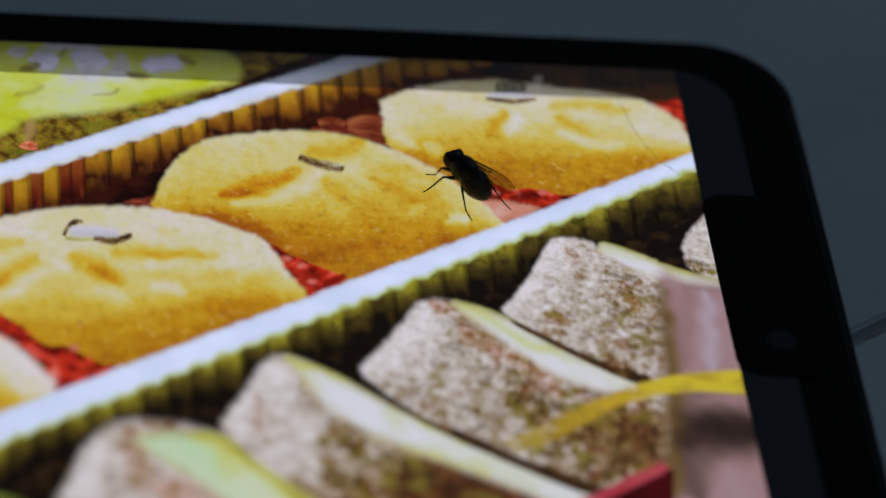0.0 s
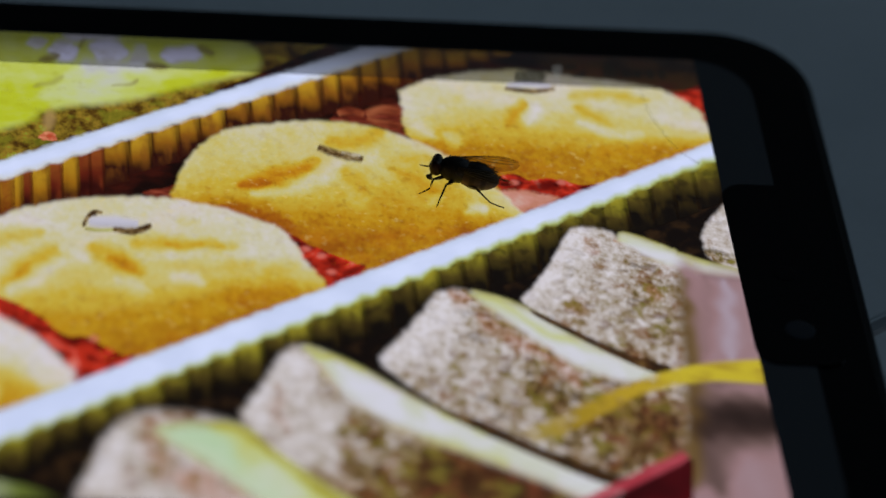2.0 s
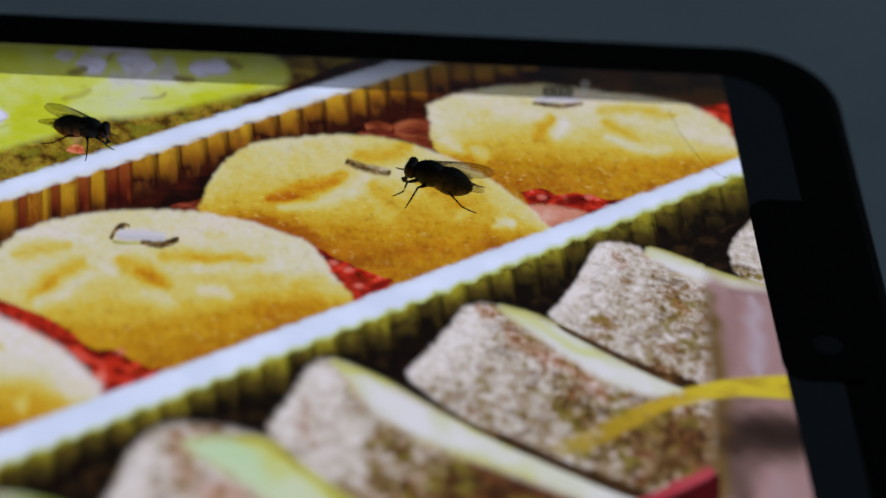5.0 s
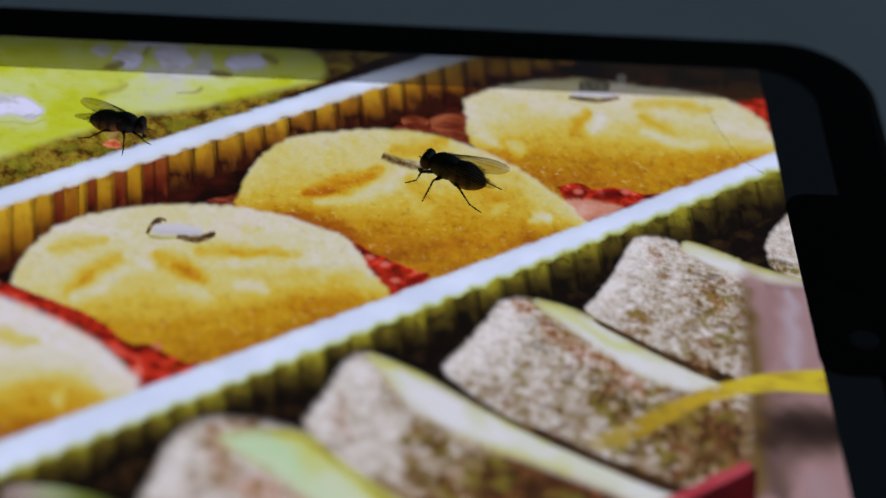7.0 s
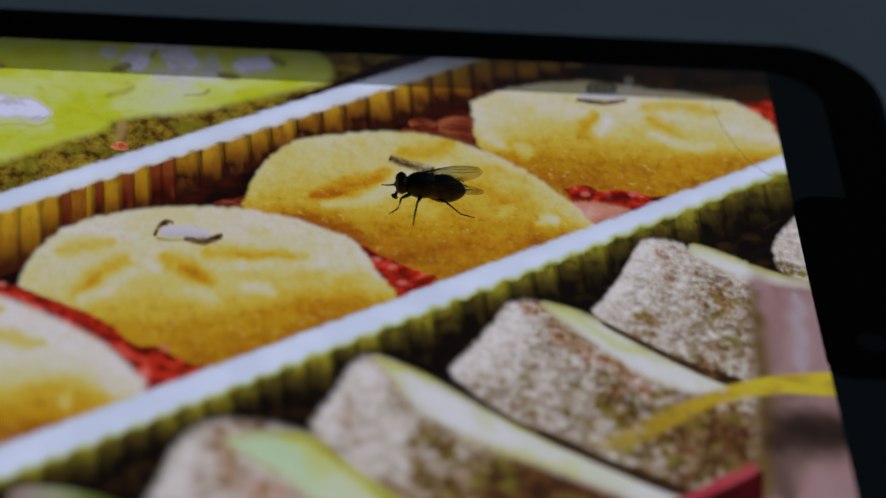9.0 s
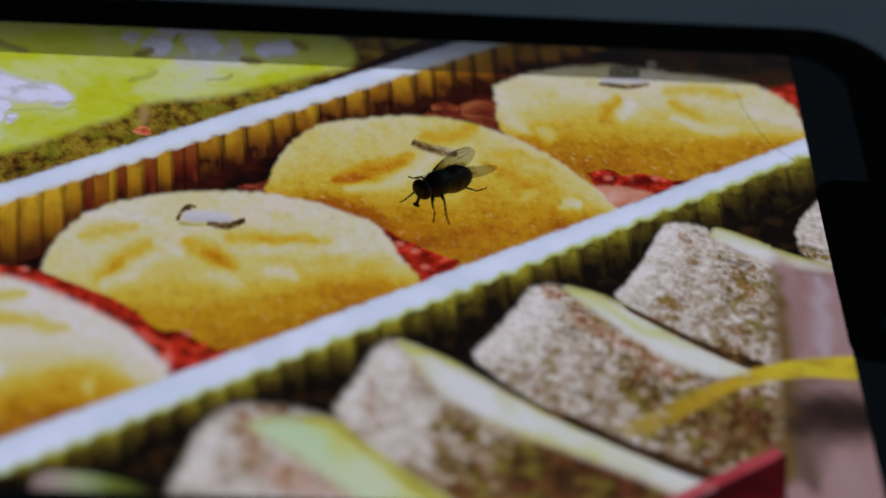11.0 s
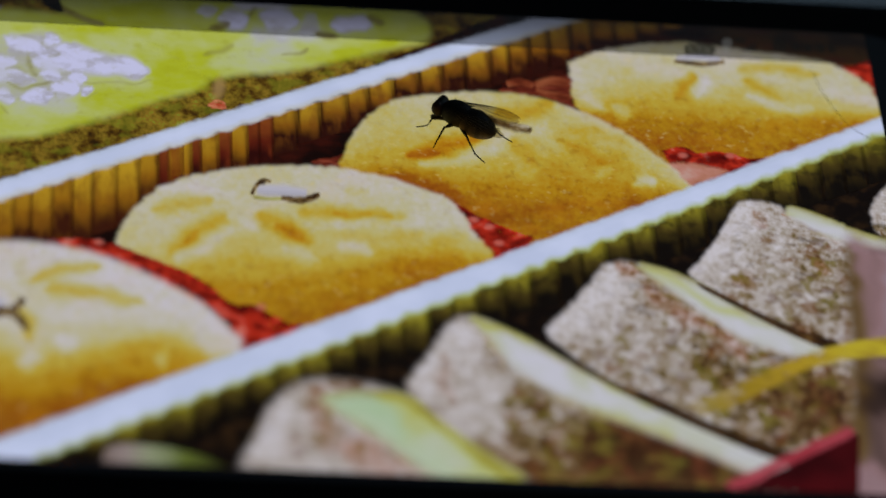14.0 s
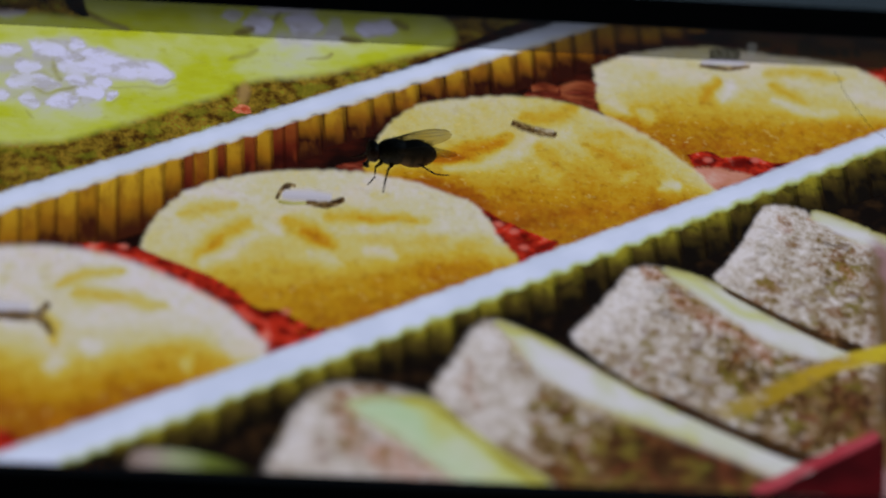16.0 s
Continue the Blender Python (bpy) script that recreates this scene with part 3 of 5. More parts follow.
class Picture:
    """A soft-edged patch of the picture, with tones laid on in levels and brush strokes (millimetres)."""

    def __init__(self, name, outline, crumbs=0.2, soft=0.5, base=0.5, step=0.17):
        self.name = name
        ring = curve_points(list(outline), True, 10)
        middle = np.mean(np.array(ring), axis=0)
        rough = []
        for x, y in ring:
            k = crumbs * (noise.noise(Vector((x * 1.3, y * 1.3, 3))) + 0.6 * noise.noise(Vector((x * 4, y * 4, 7))))
            w = np.array((x, y)) - middle
            rough.append(np.array((x, y)) + w / max(np.hypot(*w), 1e-6) * k)
        ring = np.array(rough)
        low = np.maximum(ring.min(axis=0) - soft, (EDGE[0], EDGE[1]))
        high = np.minimum(ring.max(axis=0) + soft, (EDGE[2], EDGE[3]))
        self.count = [max(2, int((b - a) / k) + 1) for a, b, k in zip(low, high, (step, step / SQUASH))]
        gx, gy = np.meshgrid(np.linspace(low[0], high[0], self.count[0]), np.linspace(low[1], high[1], self.count[1]))
        self.at = np.column_stack((gx.ravel(), gy.ravel()))
        self.seen = self.at * (1, SQUASH)
        closed = np.vstack((ring, ring[:1])) * (1, SQUASH)
        gap, _ = nearest(self.seen, closed)
        inside = np.zeros(len(self.at), bool)
        for a, b in zip(closed, closed[1:]):
            over = (a[1] > self.seen[:, 1]) != (b[1] > self.seen[:, 1])
            inside ^= over & (self.seen[:, 0] < (b[0] - a[0]) * (self.seen[:, 1] - a[1]) / (b[1] - a[1] + 1e-12) + a[0])
        self.soft = np.clip(np.where(inside, gap, -gap) / soft + 0.5, 0, 1)
        self.tone, self.hue = np.full(len(self.at), base), np.zeros(len(self.at))
        self.levels = []
        x, y = self.seen.T
        self.bent = self.seen + np.column_stack((
            0.22 * np.sin(0.9 * x + 1.3 * y + 2 * np.sin(0.7 * y)) + 0.05 * np.sin(3.1 * y - 2.3 * x + 1),
            0.16 * np.sin(1.1 * y - 0.8 * x + 2 * np.sin(0.6 * x)) + 0.05 * np.sin(2.7 * x + 3.3 * y + 2)))

    def level(self, tone, *points):
        self.levels.append((tone, points))
        x, y = self.at.T
        lines = [np.interp(x, [p[0] for p in pts], [p[1] for p in pts]) for _, pts in self.levels]
        self.tone = np.full(len(x), self.levels[0][0])
        for (_, _), (over, under), (a, b) in zip(self.levels, zip(lines, lines[1:]), zip(self.levels, self.levels[1:])):
            f = ease((over - y) / np.maximum(over - under, 0.05))
            self.tone = np.where(y < over, a[0] + (b[0] - a[0]) * f, self.tone)

    def stroke(self, tone, width, amount, *points, hue=None, crisp=False):
        d, s = nearest(self.bent, np.array(curve_points(list(points), False, 6)) * (1, SQUASH))
        wide = width * (0.45 + 0.55 * np.sqrt(np.sin(math.pi * np.clip(s, 0.0, 1.0))))
        k = amount * ((1 - ease((d / wide - 0.35) / 0.9)) if crisp else np.exp(-0.75 * (d / wide) ** 2))
        self.tone += (tone - self.tone) * k
        if hue is not None:
            self.hue += (hue - self.hue) * k

    def done(self, layer, material, label=""):
        nx, ny = self.count
        index = np.arange(nx * ny).reshape(ny, nx)
        quads = np.stack((index[:-1, :-1], index[:-1, 1:], index[1:, 1:], index[1:, :-1]), axis=-1).reshape(-1, 4)
        quads = quads[self.soft[quads].max(axis=1) > 0.0]
        used = np.unique(quads)
        place = np.zeros(nx * ny, int)
        place[used] = np.arange(len(used))
        me = bpy.data.meshes.new(self.name)
        me.from_pydata([(x * MM, y * MM, 0.0) for x, y in self.at[used]], [], place[quads].tolist())
        for name, values in (("soft", self.soft), ("tone", self.tone), ("hue", self.hue)):
            me.attributes.new(name, "FLOAT", "POINT").data.foreach_set("value", values[used].astype(np.float32))
        me.materials.append(material)
        ob = new(self.name, me)
        ob.parent = display
        ob.location.z = GLASS + layer * LAYER
        if label:
            tagged(ob, label)
        return ob


def ribbon(name, points, width, layer, material, soft=0.4):
    """A narrow mark along a line, thickest in its middle."""
    line = curve_points(points, False, 6)
    bm = bmesh.new()
    fade = bm.verts.layers.float.new("soft")
    rows = []
    for i, (x, y) in enumerate(line):
        (ax, ay), (bx, by) = line[max(i - 1, 0)], line[min(i + 1, len(line) - 1)]
        w = Vector(((ay - by) * SQUASH, bx - ax)).normalized()
        half = width / 2 * (0.35 + 0.65 * math.sin(math.pi * i / (len(line) - 1))) * (1 + 0.5 * noise.noise(Vector((2 * x, 2 * y, 5))))
        end = 0.0 if i in (0, len(line) - 1) else 1.0
        row = []
        for k, full in ((-half - soft / 2, 0), (-half * 0.5, 1), (half * 0.5, 1), (half + soft / 2, 0)):
            v = bm.verts.new(((x + w.x * k) * MM, (y + w.y * k / SQUASH) * MM, 0))
            v[fade] = full * end
            row.append(v)
        rows.append(row)
    for a, b in zip(rows, rows[1:]):
        for k in range(3):
            bm.faces.new((a[k], b[k], b[k + 1], a[k + 1]))
    ob = part(name, bm, material, display)
    ob.location.z = GLASS + layer * LAYER
    return ob


shape("backdrop_patch", [(-140, 0), (0, 0), (0, 67), (-140, 67)], 0, DARK, straight=True, soft=0.0)

# green cakes with nut flakes, beyond the far rim
shape("cake_side", [(-29.7, 69.4), (-37.3, 65), (-40.9, 62), (-44.9, 59.2), (-49.7, 55.6), (-66.6, 44.6), (-90.8, 29.3), (-92.1, 76.3), (-50.5, 72.2), (-29.3, 73.9)], 1, SIDE, straight=True)
cake = Picture("green_cake", [(-40.7, 63.6), (-40.8, 65.4), (-42.4, 67.1), (-45.5, 67.8), (-55.8, 70.9), (-66.2, 71), (-74.4, 68.5), (-74.5, 63.1), (-70.5, 58.5), (-65.4, 56.2), (-61, 54.7), (-58.4, 55.6), (-54.8, 56.3), (-51.2, 57.7), (-47.5, 59.4), (-43.8, 61.1), (-41.4, 62.1)], 0.15, 1.0, base=0.58)
cake.stroke(0.72, 1.3, 0.85, (-60.4, 57.2), (-58.0, 57.5), (-54.9, 58.8), (-54.2, 61.2))
cake.stroke(0.78, 0.6, 0.6, (-58.6, 60.2), (-56.6, 60.4))
cake.stroke(1, 1.12, 1, (-59.9, 64), (-57.5, 64.8), crisp=True)
cake.stroke(1, 1.23, 1, (-55.7, 64.8), (-53.4, 64.5), crisp=True)
cake.stroke(1, 1.01, 1, (-49.3, 64.5), (-46.5, 64.7), crisp=True)
cake.stroke(0.86, 1.01, 0.8, (-52.4, 63.3), (-51.3, 65.2), crisp=True)
cake.stroke(0.84, 0.8, 0.7, (-57.1, 61.8), (-50.9, 62.9))
cake.stroke(0.95, 0.84, 0.9, (-61.7, 65.2), (-60.6, 65.6), crisp=True)
cake.stroke(0.97, 0.78, 0.9, (-58.5, 66.8), (-53.3, 67.6), crisp=True)
cake.stroke(0.62, 0.30, 0.36, (-57.1, 64.9), (-56.4, 66.6), hue=1.5)
cake.stroke(0.5, 0.4, 0.45, (-60.7, 62.4), (-59.4, 63.6), hue=1.5)
cake.stroke(0.62, 0.21, 0.36, (-54.4, 58.9), (-52.8, 59.4), (-51.9, 60.3), hue=1.5)
cake.stroke(0.5, 0.4, 0.3, (-61.3, 58.8), (-58.7, 60.3), hue=1.5)
cake.stroke(0.68, 0.7, 0.6, (-65.9, 60.8), (-61.8, 60.3))
cake.stroke(0.7, 0.6, 0.6, (-60.8, 57.3), (-57.7, 57.1))
cake.stroke(0.42, 0.6, 0.5, (-49.4, 60), (-44.2, 61.8))
cake.stroke(0.5, 0.4, 0.45, (-51.4, 63), (-49.3, 62.5), hue=1.5)
cake.stroke(0.5, 0.4, 0.45, (-46.6, 65.6), (-45.1, 65.2), hue=1.5)
cake.stroke(0.48, 1.1, 0.8, (-65.4, 56), (-63.8, 58.8))
cake.stroke(0.45, 0.4, 0.6, (-76.1, 65.9), (-74.1, 64.3), (-70.7, 62.2), hue=1.2)
cake.done(2, GREEN, label="green cake with nut flakes shown on the display")
cake = Picture("green_cake", [(-61.3, 54.2), (-62.7, 52.6), (-65, 51.4), (-67.5, 49.9), (-72, 47.2), (-76.5, 44.8), (-79.9, 44.2), (-84.9, 43.1), (-96.4, 36.6), (-97.3, 59.4), (-87.4, 63.8), (-75.6, 63.9), (-70.5, 61.9), (-65.9, 59), (-62.6, 56.2)], 0.15, 1.0, base=0.56)
cake.stroke(0.52, 0.9, 0.7, (-71.3, 61.1), (-66.7, 59.1), (-63.7, 57.2), (-62.7, 54.6))
cake.stroke(0.68, 1.0, 0.7, (-71.3, 59.9), (-68.2, 58.4))
cake.stroke(0.68, 1.0, 0.7, (-67.2, 60.4), (-63.6, 58.8))
cake.stroke(0.70, 0.8, 0.8, (-79.0, 48.5), (-76.3, 48.7), (-73.3, 49.4))
cake.stroke(0.68, 0.6, 0.7, (-70, 53), (-66.5, 53.1))
cake.stroke(0.84, 2.2, 0.9, (-83, 55.8), (-78, 56.4), (-73.2, 54.4), hue=0.32)
cake.stroke(0.82, 1.2, 0.85, (-83, 51.5), (-77.5, 51.6), (-72.6, 52.4), hue=0.3)
cake.stroke(0.84, 0.9, 0.85, (-77.6, 59.6), (-74.6, 58.6), hue=0.32)
flakes = ((0.95, (-79.2, 59.2), (-76.1, 58.0)), (0.7, (-80.4, 56.0), (-78.5, 55.6)), (0.85, (-76.8, 56.2), (-74.8, 56.7), (-73.3, 55.5)),
          (0.75, (-81.5, 53.6), (-79.3, 53.7), (-77.0, 53.3)), (0.62, (-76.1, 54.4), (-74.8, 53.8)), (0.7, (-73.5, 53.9), (-72.2, 54.0)),
          (0.72, (-75.2, 52.0), (-72.9, 52.0)), (0.62, (-80.2, 50.6), (-78.6, 50.4)), (0.75, (-77.5, 50.6), (-75.7, 51.0)),
          (0.4, (-72.3, 51.2), (-71.5, 52.4)), (1.05, (-74.1, 58.4), (-72.4, 56.9), (-69.8, 56.1), (-66.8, 55.8)), (0.6, (-82.4, 57.8), (-80.6, 58.2)),
          (0.45, (-75.9, 60.1), (-74.9, 59.4)), (0.6, (-83.2, 51.2), (-81.6, 51.4)), (0.6, (-84.2, 54.4), (-82.8, 54.8)))
for wide, *line in flakes:
    cake.stroke(1.0, wide * 1.2, 0.96, *line, hue=0.0, crisp=True)
# thin brown skins between the flakes
for amount, *line in ((0.5, (-75.7, 57.1), (-74.2, 57.9)), (0.5, (-79.0, 52.4), (-77.2, 52.3), (-75.5, 52.9)), (0.55, (-72.0, 53.2), (-70, 53.3), (-66.2, 54.0)),
                      (0.5, (-77.6, 57.1), (-77.2, 55.4), (-76.6, 54.2)), (0.45, (-75.2, 51.3), (-73.6, 50.9)), (0.5, (-79.8, 49.1), (-79, 48.2)),
                      (0.4, (-79.2, 54.8), (-77.4, 54.6)), (0.5, (-72.0, 50.6), (-71.0, 51.6)), (0.4, (-77.9, 60.4), (-75.9, 58.8))):
    cake.stroke(0.62, 0.2, amount * 0.7, *line, hue=0.9)
cake.stroke(1, 1.1, 0.9, (-83, 64.9), (-80, 65.5), crisp=True)
cake.stroke(0.4, 0.45, 0.6, (-78.7, 65.1), (-76.6, 65.7), (-74.6, 64.4), (-70.7, 62.2), hue=1.3)
cake.done(3, GREEN, label="green cake with nut flakes shown on the display")
shape("dark_gap", [(-76.5, 67.5), (-76.1, 65.5), (-75.3, 64.4), (-74.3, 64.1), (-74.6, 66.3), (-74.8, 67.8)], 4, SHADE)
spot(*(-60.3, 53.4), 1.7, 5.5, -6, (156, 128, 80), 5, 0.8)
shape("red_crumb", [(-61.2, 50.8), (-60.6, 51.7), (-59.8, 51.2), (-59.9, 50.3), (-60.8, 50.3)], 5, CRUMB, 0.2, soft=0.7)

# far white rim and the pleated wall below it


def rim(low, high, x0, x1, layer, material):
    """A bright rim between two straight lines y = a + b x."""
    xs = np.arange(x0, x1, 2.0)
    under = [(x, low[0] + low[1] * x - 0.35) for x in xs]
    over = [(x, high[0] + high[1] * x + 0.35) for x in xs[::-1]]
    return shape("tray_rim", under + over, layer, material, straight=True, label="white tray rim shown on the display", soft=0.0)


rim((82.67, 0.6010), (85.49, 0.5932), -140, -10, 6, rim_picture("far_rim_picture", (82.67, 0.6010), (85.49, 0.5932), srgb(190, 180, 120), 0.45, 0.22))


def pleat(x0, x1, line, height, material, layer, rise=0.3, soft=0.45):
    """A pleat of a paper cup between two places along the rim line y = a + b x."""
    ya, yb = line[0] + line[1] * x0, line[0] + line[1] * x1
    low = height + random.uniform(-0.3, 0.3)
    return shape("pleat", [(x0, ya + rise), (x0 + 0.02, ya - low), (x1 - 0.1, yb - low), (x1, yb + rise)], layer, material, straight=True, soft=soft)


# the pleats of the far cup: gold, some red and dim, with dark folds between
random.seed(4)
FAR_LINE = (82.67, 0.6010)
at = -101.0
while at < -65.0:
    wide = random.uniform(1.5, 2.1)
    pleat(at, at + wide, FAR_LINE, 9.0, RIDGE if random.random() < 0.8 else RED_RIDGE, 5)
    at += wide + random.uniform(-0.1, 0.25)
for x0, x1 in ((-64.9, -63.0), (-62.1, -60.6), (-59.4, -58.0)):
    pleat(x0, x1, FAR_LINE, 8.5, RIDGE, 5)
for x0, x1 in ((-63.0, -62.1), (-60.6, -59.4), (-57.9, -56.9), (-56.8, -55.7)):
    pleat(x0, x1, FAR_LINE, 6.5, RED_RIDGE, 5)
for x0, x1, deep in ((-55.6, -53.5, 5.5), (-53.2, -51.4, 5.2), (-51.1, -48.9, 5.4), (-48.7, -47.0, 5.0), (-46.7, -44.6, 4.8), (-44.3, -42.3, 4.6), (-41.9, -40.1, 4.6), (-39.8, -37.9, 4.8)):
    pleat(x0, x1, FAR_LINE, deep, SHORT_RIDGE, 5)
for x0, x1 in ((-37.6, -35.5), (-35.2, -33.8), (-33.5, -31.9), (-31.5, -30.0), (-29.6, -27.9), (-27.5, -25.8), (-25.4, -23.6), (-23.2, -21.4), (-21.0, -19.2), (-18.8, -17.0)):
    pleat(x0, x1, FAR_LINE, 5.8, SHORT_RIDGE, 5)

# red paper between the buns
shape("red_paper", [(-34.9, 54.9), (-33.7, 56.8), (-31.1, 57), (-29.5, 57.8), (-27.9, 57.6), (-27.9, 53.1), (-29.9, 52.9), (-32.9, 54.2)], 6, DULL_RED, 0.2)
ribbon("paper_fold", [(-34.2, 56.2), (-33.0, 56.7), (-31.6, 56.2)], 0.25, 6.4, PALE_FOLD, 0.8)
ribbon("paper_fold", [(-31.6, 56.2), (-29.9, 57.1), (-27.9, 56.7)], 0.35, 6.5, PALE_FOLD, 0.9)
ribbon("paper_fold", [(-31.6, 55.4), (-30.2, 55.0), (-28.3, 54.6)], 0.2, 6.4, PALE_FOLD, 0.8)
shape("red_paper", [(-52.3, 43.1), (-50.2, 43.9), (-49.1, 44.5), (-49, 42), (-51.8, 41.8)], 6, DULL_RED, 0.2)
shape("red_paper", [(-75.9, 29.6), (-72, 30.3), (-69.8, 29), (-67.2, 27.2), (-63.4, 25.6), (-60.5, 22.6), (-57.7, 21.3), (-56.3, 19.1), (-52, 20.2), (-53.1, 15.5), (-59.8, 15.1), (-63.5, 19.4), (-67.2, 25.3), (-72, 27.3)], 6, RED, 0.2)

# buns
shape("cup_patch", [(-13.9, 67.5), (1.7, 68.6), (1, 55.3), (-2.4, 61.3), (-6.5, 62.6), (-13.2, 64.1)], 6, CUP, 0.1)
shape("red_paper", [(-2.7, 61.1), (-1.6, 62), (0.9, 62.4), (1, 55.3), (-0.9, 56.9)], 6.5, RED, 0.2)
far_bun = Picture("bun", [(-28.2, 59.7), (-27.7, 60.5), (-25, 62.3), (-21.2, 63.6), (-16.9, 64.3), (-11.7, 63.6), (-6.5, 62.9), (-3.9, 62.2), (-2, 60.7), (-0.6, 59), (0.1, 56.4), (0.6, 52.6), (-1.4, 41.4), (-17.1, 37.1), (-24.4, 39.9), (-26.1, 49.1), (-28, 53.1), (-28.2, 56.3)], 0.3)
far_bun.level(0.85, (-27.9, 60.2), (-24.6, 62.2), (-19.2, 63.5), (-13.9, 63.9), (-6, 63.1), (-2.7, 60.2), (0.1, 56.9))
far_bun.level(0.85, (-28.1, 57.1), (-22.2, 59.3), (-17, 59.2), (-11.7, 59.6), (-6.6, 58.6), (-0, 56))
far_bun.level(0.68, (-28.3, 54.8), (-25.1, 55.5), (-19.8, 56.8), (-14.7, 56.3), (-9.5, 55.8), (-0.2, 54.9))
far_bun.level(0.52, (-28.4, 54), (-25.3, 53.8), (-20, 54.6), (-14.9, 53.9), (-9.7, 53.7), (-0.3, 53.8))
far_bun.level(0.40, (-28.6, 51.4), (-22.9, 51.8), (-17.8, 51.2), (-12.7, 50.7), (-7.4, 51.5), (-0.5, 52.9))
far_bun.level(0.34, (-28.9, 47.9), (-20.6, 48.5), (-13.1, 47.3), (-0.7, 50.7))
far_bun.stroke(0.4, 0.64, 0.85, (-16.9, 58.9), (-17.5, 57.2), (-18.7, 55.4), hue=0.7)
far_bun.stroke(0.5, 0.46, 0.85, (-11.9, 58.8), (-10.4, 57.5), (-8.8, 56.2))
far_bun.stroke(0.6, 0.46, 0.85, (-12.7, 60.2), (-8.9, 60.7), (-5.2, 60.3))
far_bun.stroke(0.97, 0.86, 0.54, (-27.5, 59.3), (-27, 55.4), (-25.9, 53.1))
far_bun.stroke(0.9, 0.68, 0.48, (-24.5, 53.5), (-23.1, 52.4))
far_bun.stroke(0.92, 0.57, 0.7, (-12, 56.7), (-9.1, 54.9), (-6.5, 54.5))
far_bun.stroke(0.98, 0.68, 0.7, (-15.7, 58.8), (-16.5, 56.1))
far_bun.stroke(0.3, 0.56, 0.44, (-23.2, 48.5), (-19.1, 48.4), (-15.1, 47.3), hue=0.7)
far_bun.stroke(0.66, 0.52, 0.41, (-24.9, 58.6), (-22.2, 59.5))
far_bun.stroke(0.36, 1.00, 0.37, (-25.6, 50.7), (-22.6, 49.6), hue=0.7)
far_bun.stroke(0.4, 0.74, 0.30, (-10.5, 51.6), (-5.2, 52.8), hue=0.7)
far_bun.done(7, DOUGH, label="golden bun shown on the display")
shape("red_paper", [(-20.6, 46.5), (-20.1, 47.5), (-18.6, 47.9), (-17.4, 47.1), (-15.5, 47.5), (-13, 46.7), (-11, 46.5), (-13.5, 42.3), (-18.6, 41.9)], 8, RED, 0.3)
spot(*(-16.2, 46.2), 3.4, 2.6, 10, (80, 8, 6), 9, 0.9)
spot(*(-19.8, 46.3), 1.8, 1.6, 10, (90, 10, 8), 9, 0.9)
shape("pink_crumb", [(-21.2, 44.7), (-19.6, 45.5), (-17, 45.3), (-15.3, 44.3), (-19.2, 41.9), (-20.8, 43.1)], 9, PINK_CRUMB, 0.2, soft=0.9)
mid_bun = Picture("bun", [(-49.7, 41.2), (-49.2, 45.1), (-47.4, 49.6), (-44.4, 52.9), (-40.1, 54.3), (-35.9, 54.9), (-31.8, 54.5), (-27.9, 52.8), (-24.5, 50.2), (-21.5, 46.7), (-19.3, 43.2), (-18.8, 37.8), (-35.9, 26.3), (-39.6, 30.8), (-45.4, 40.2)], 0.24)
mid_bun.level(0.78, (-49.4, 47), (-46.7, 51.5), (-41.5, 54.1), (-33.7, 55), (-27.2, 53.6), (-22.4, 49.2), (-18.9, 42.7))
mid_bun.level(0.7, (-49.5, 44.9), (-45.9, 48.2), (-40.7, 49.9), (-34.1, 49.6), (-27.4, 50.1), (-23.6, 47), (-19, 41.5))
mid_bun.level(0.57, (-49.6, 43.2), (-44, 44.1), (-39.1, 43), (-34.1, 42.4), (-28, 43.3), (-23.9, 44), (-19.1, 40.9))
mid_bun.level(0.46, (-49.6, 42.4), (-44.2, 41.7), (-39.2, 40.1), (-34.3, 39.9), (-28.2, 40.7), (-24.1, 41.3), (-19.1, 40.4))
mid_bun.level(0.3, (-49.7, 40.7), (-44.3, 39.5), (-39.4, 37.7), (-34.4, 37.1), (-28.4, 38), (-24.3, 39), (-19.2, 39.4))
mid_bun.level(0.34, (-50.1, 30.5), (-40.3, 30.5), (-32.7, 33.4), (-27.6, 35.5), (-19.3, 39))
mid_bun.stroke(0.86, 0.6, 0.75, (-42.6, 43.2), (-38.5, 44.5), (-35.5, 47.1), (-34.4, 48.7))
mid_bun.stroke(0.5, 0.85, 0.75, (-43.6, 44.5), (-40.4, 46.6), (-36.3, 48.7), hue=0.9, crisp=True)
mid_bun.stroke(0.36, 0.6, 0.85, (-43.4, 44.5), (-40.9, 45.9), (-37.5, 47.7), hue=0.9)
mid_bun.stroke(0.24, 0.35, 0.6, (-43.3, 44.6), (-41.2, 45.4), hue=0.9)
mid_bun.stroke(0.8, 0.86, 0.54, (-35.2, 48), (-33.9, 45.3), (-32.6, 42.7))
mid_bun.stroke(0.46, 0.68, 0.67, (-35.3, 51.4), (-32.6, 52.2), (-30.1, 53.5), hue=0.7)
mid_bun.stroke(0.62, 0.46, 0.54, (-39.9, 53.1), (-37.9, 52.1))
mid_bun.stroke(0.44, 0.88, 0.59, (-33.9, 47.3), (-32.8, 44.3), hue=0.7)
mid_bun.stroke(0.44, 0.68, 0.67, (-30.1, 47.9), (-28.2, 46.7), (-26.5, 45.3), hue=0.7)
mid_bun.stroke(0.58, 0.44, 0.59, (-28.6, 49.8), (-25.5, 49), (-23.8, 47.6), hue=0.7)
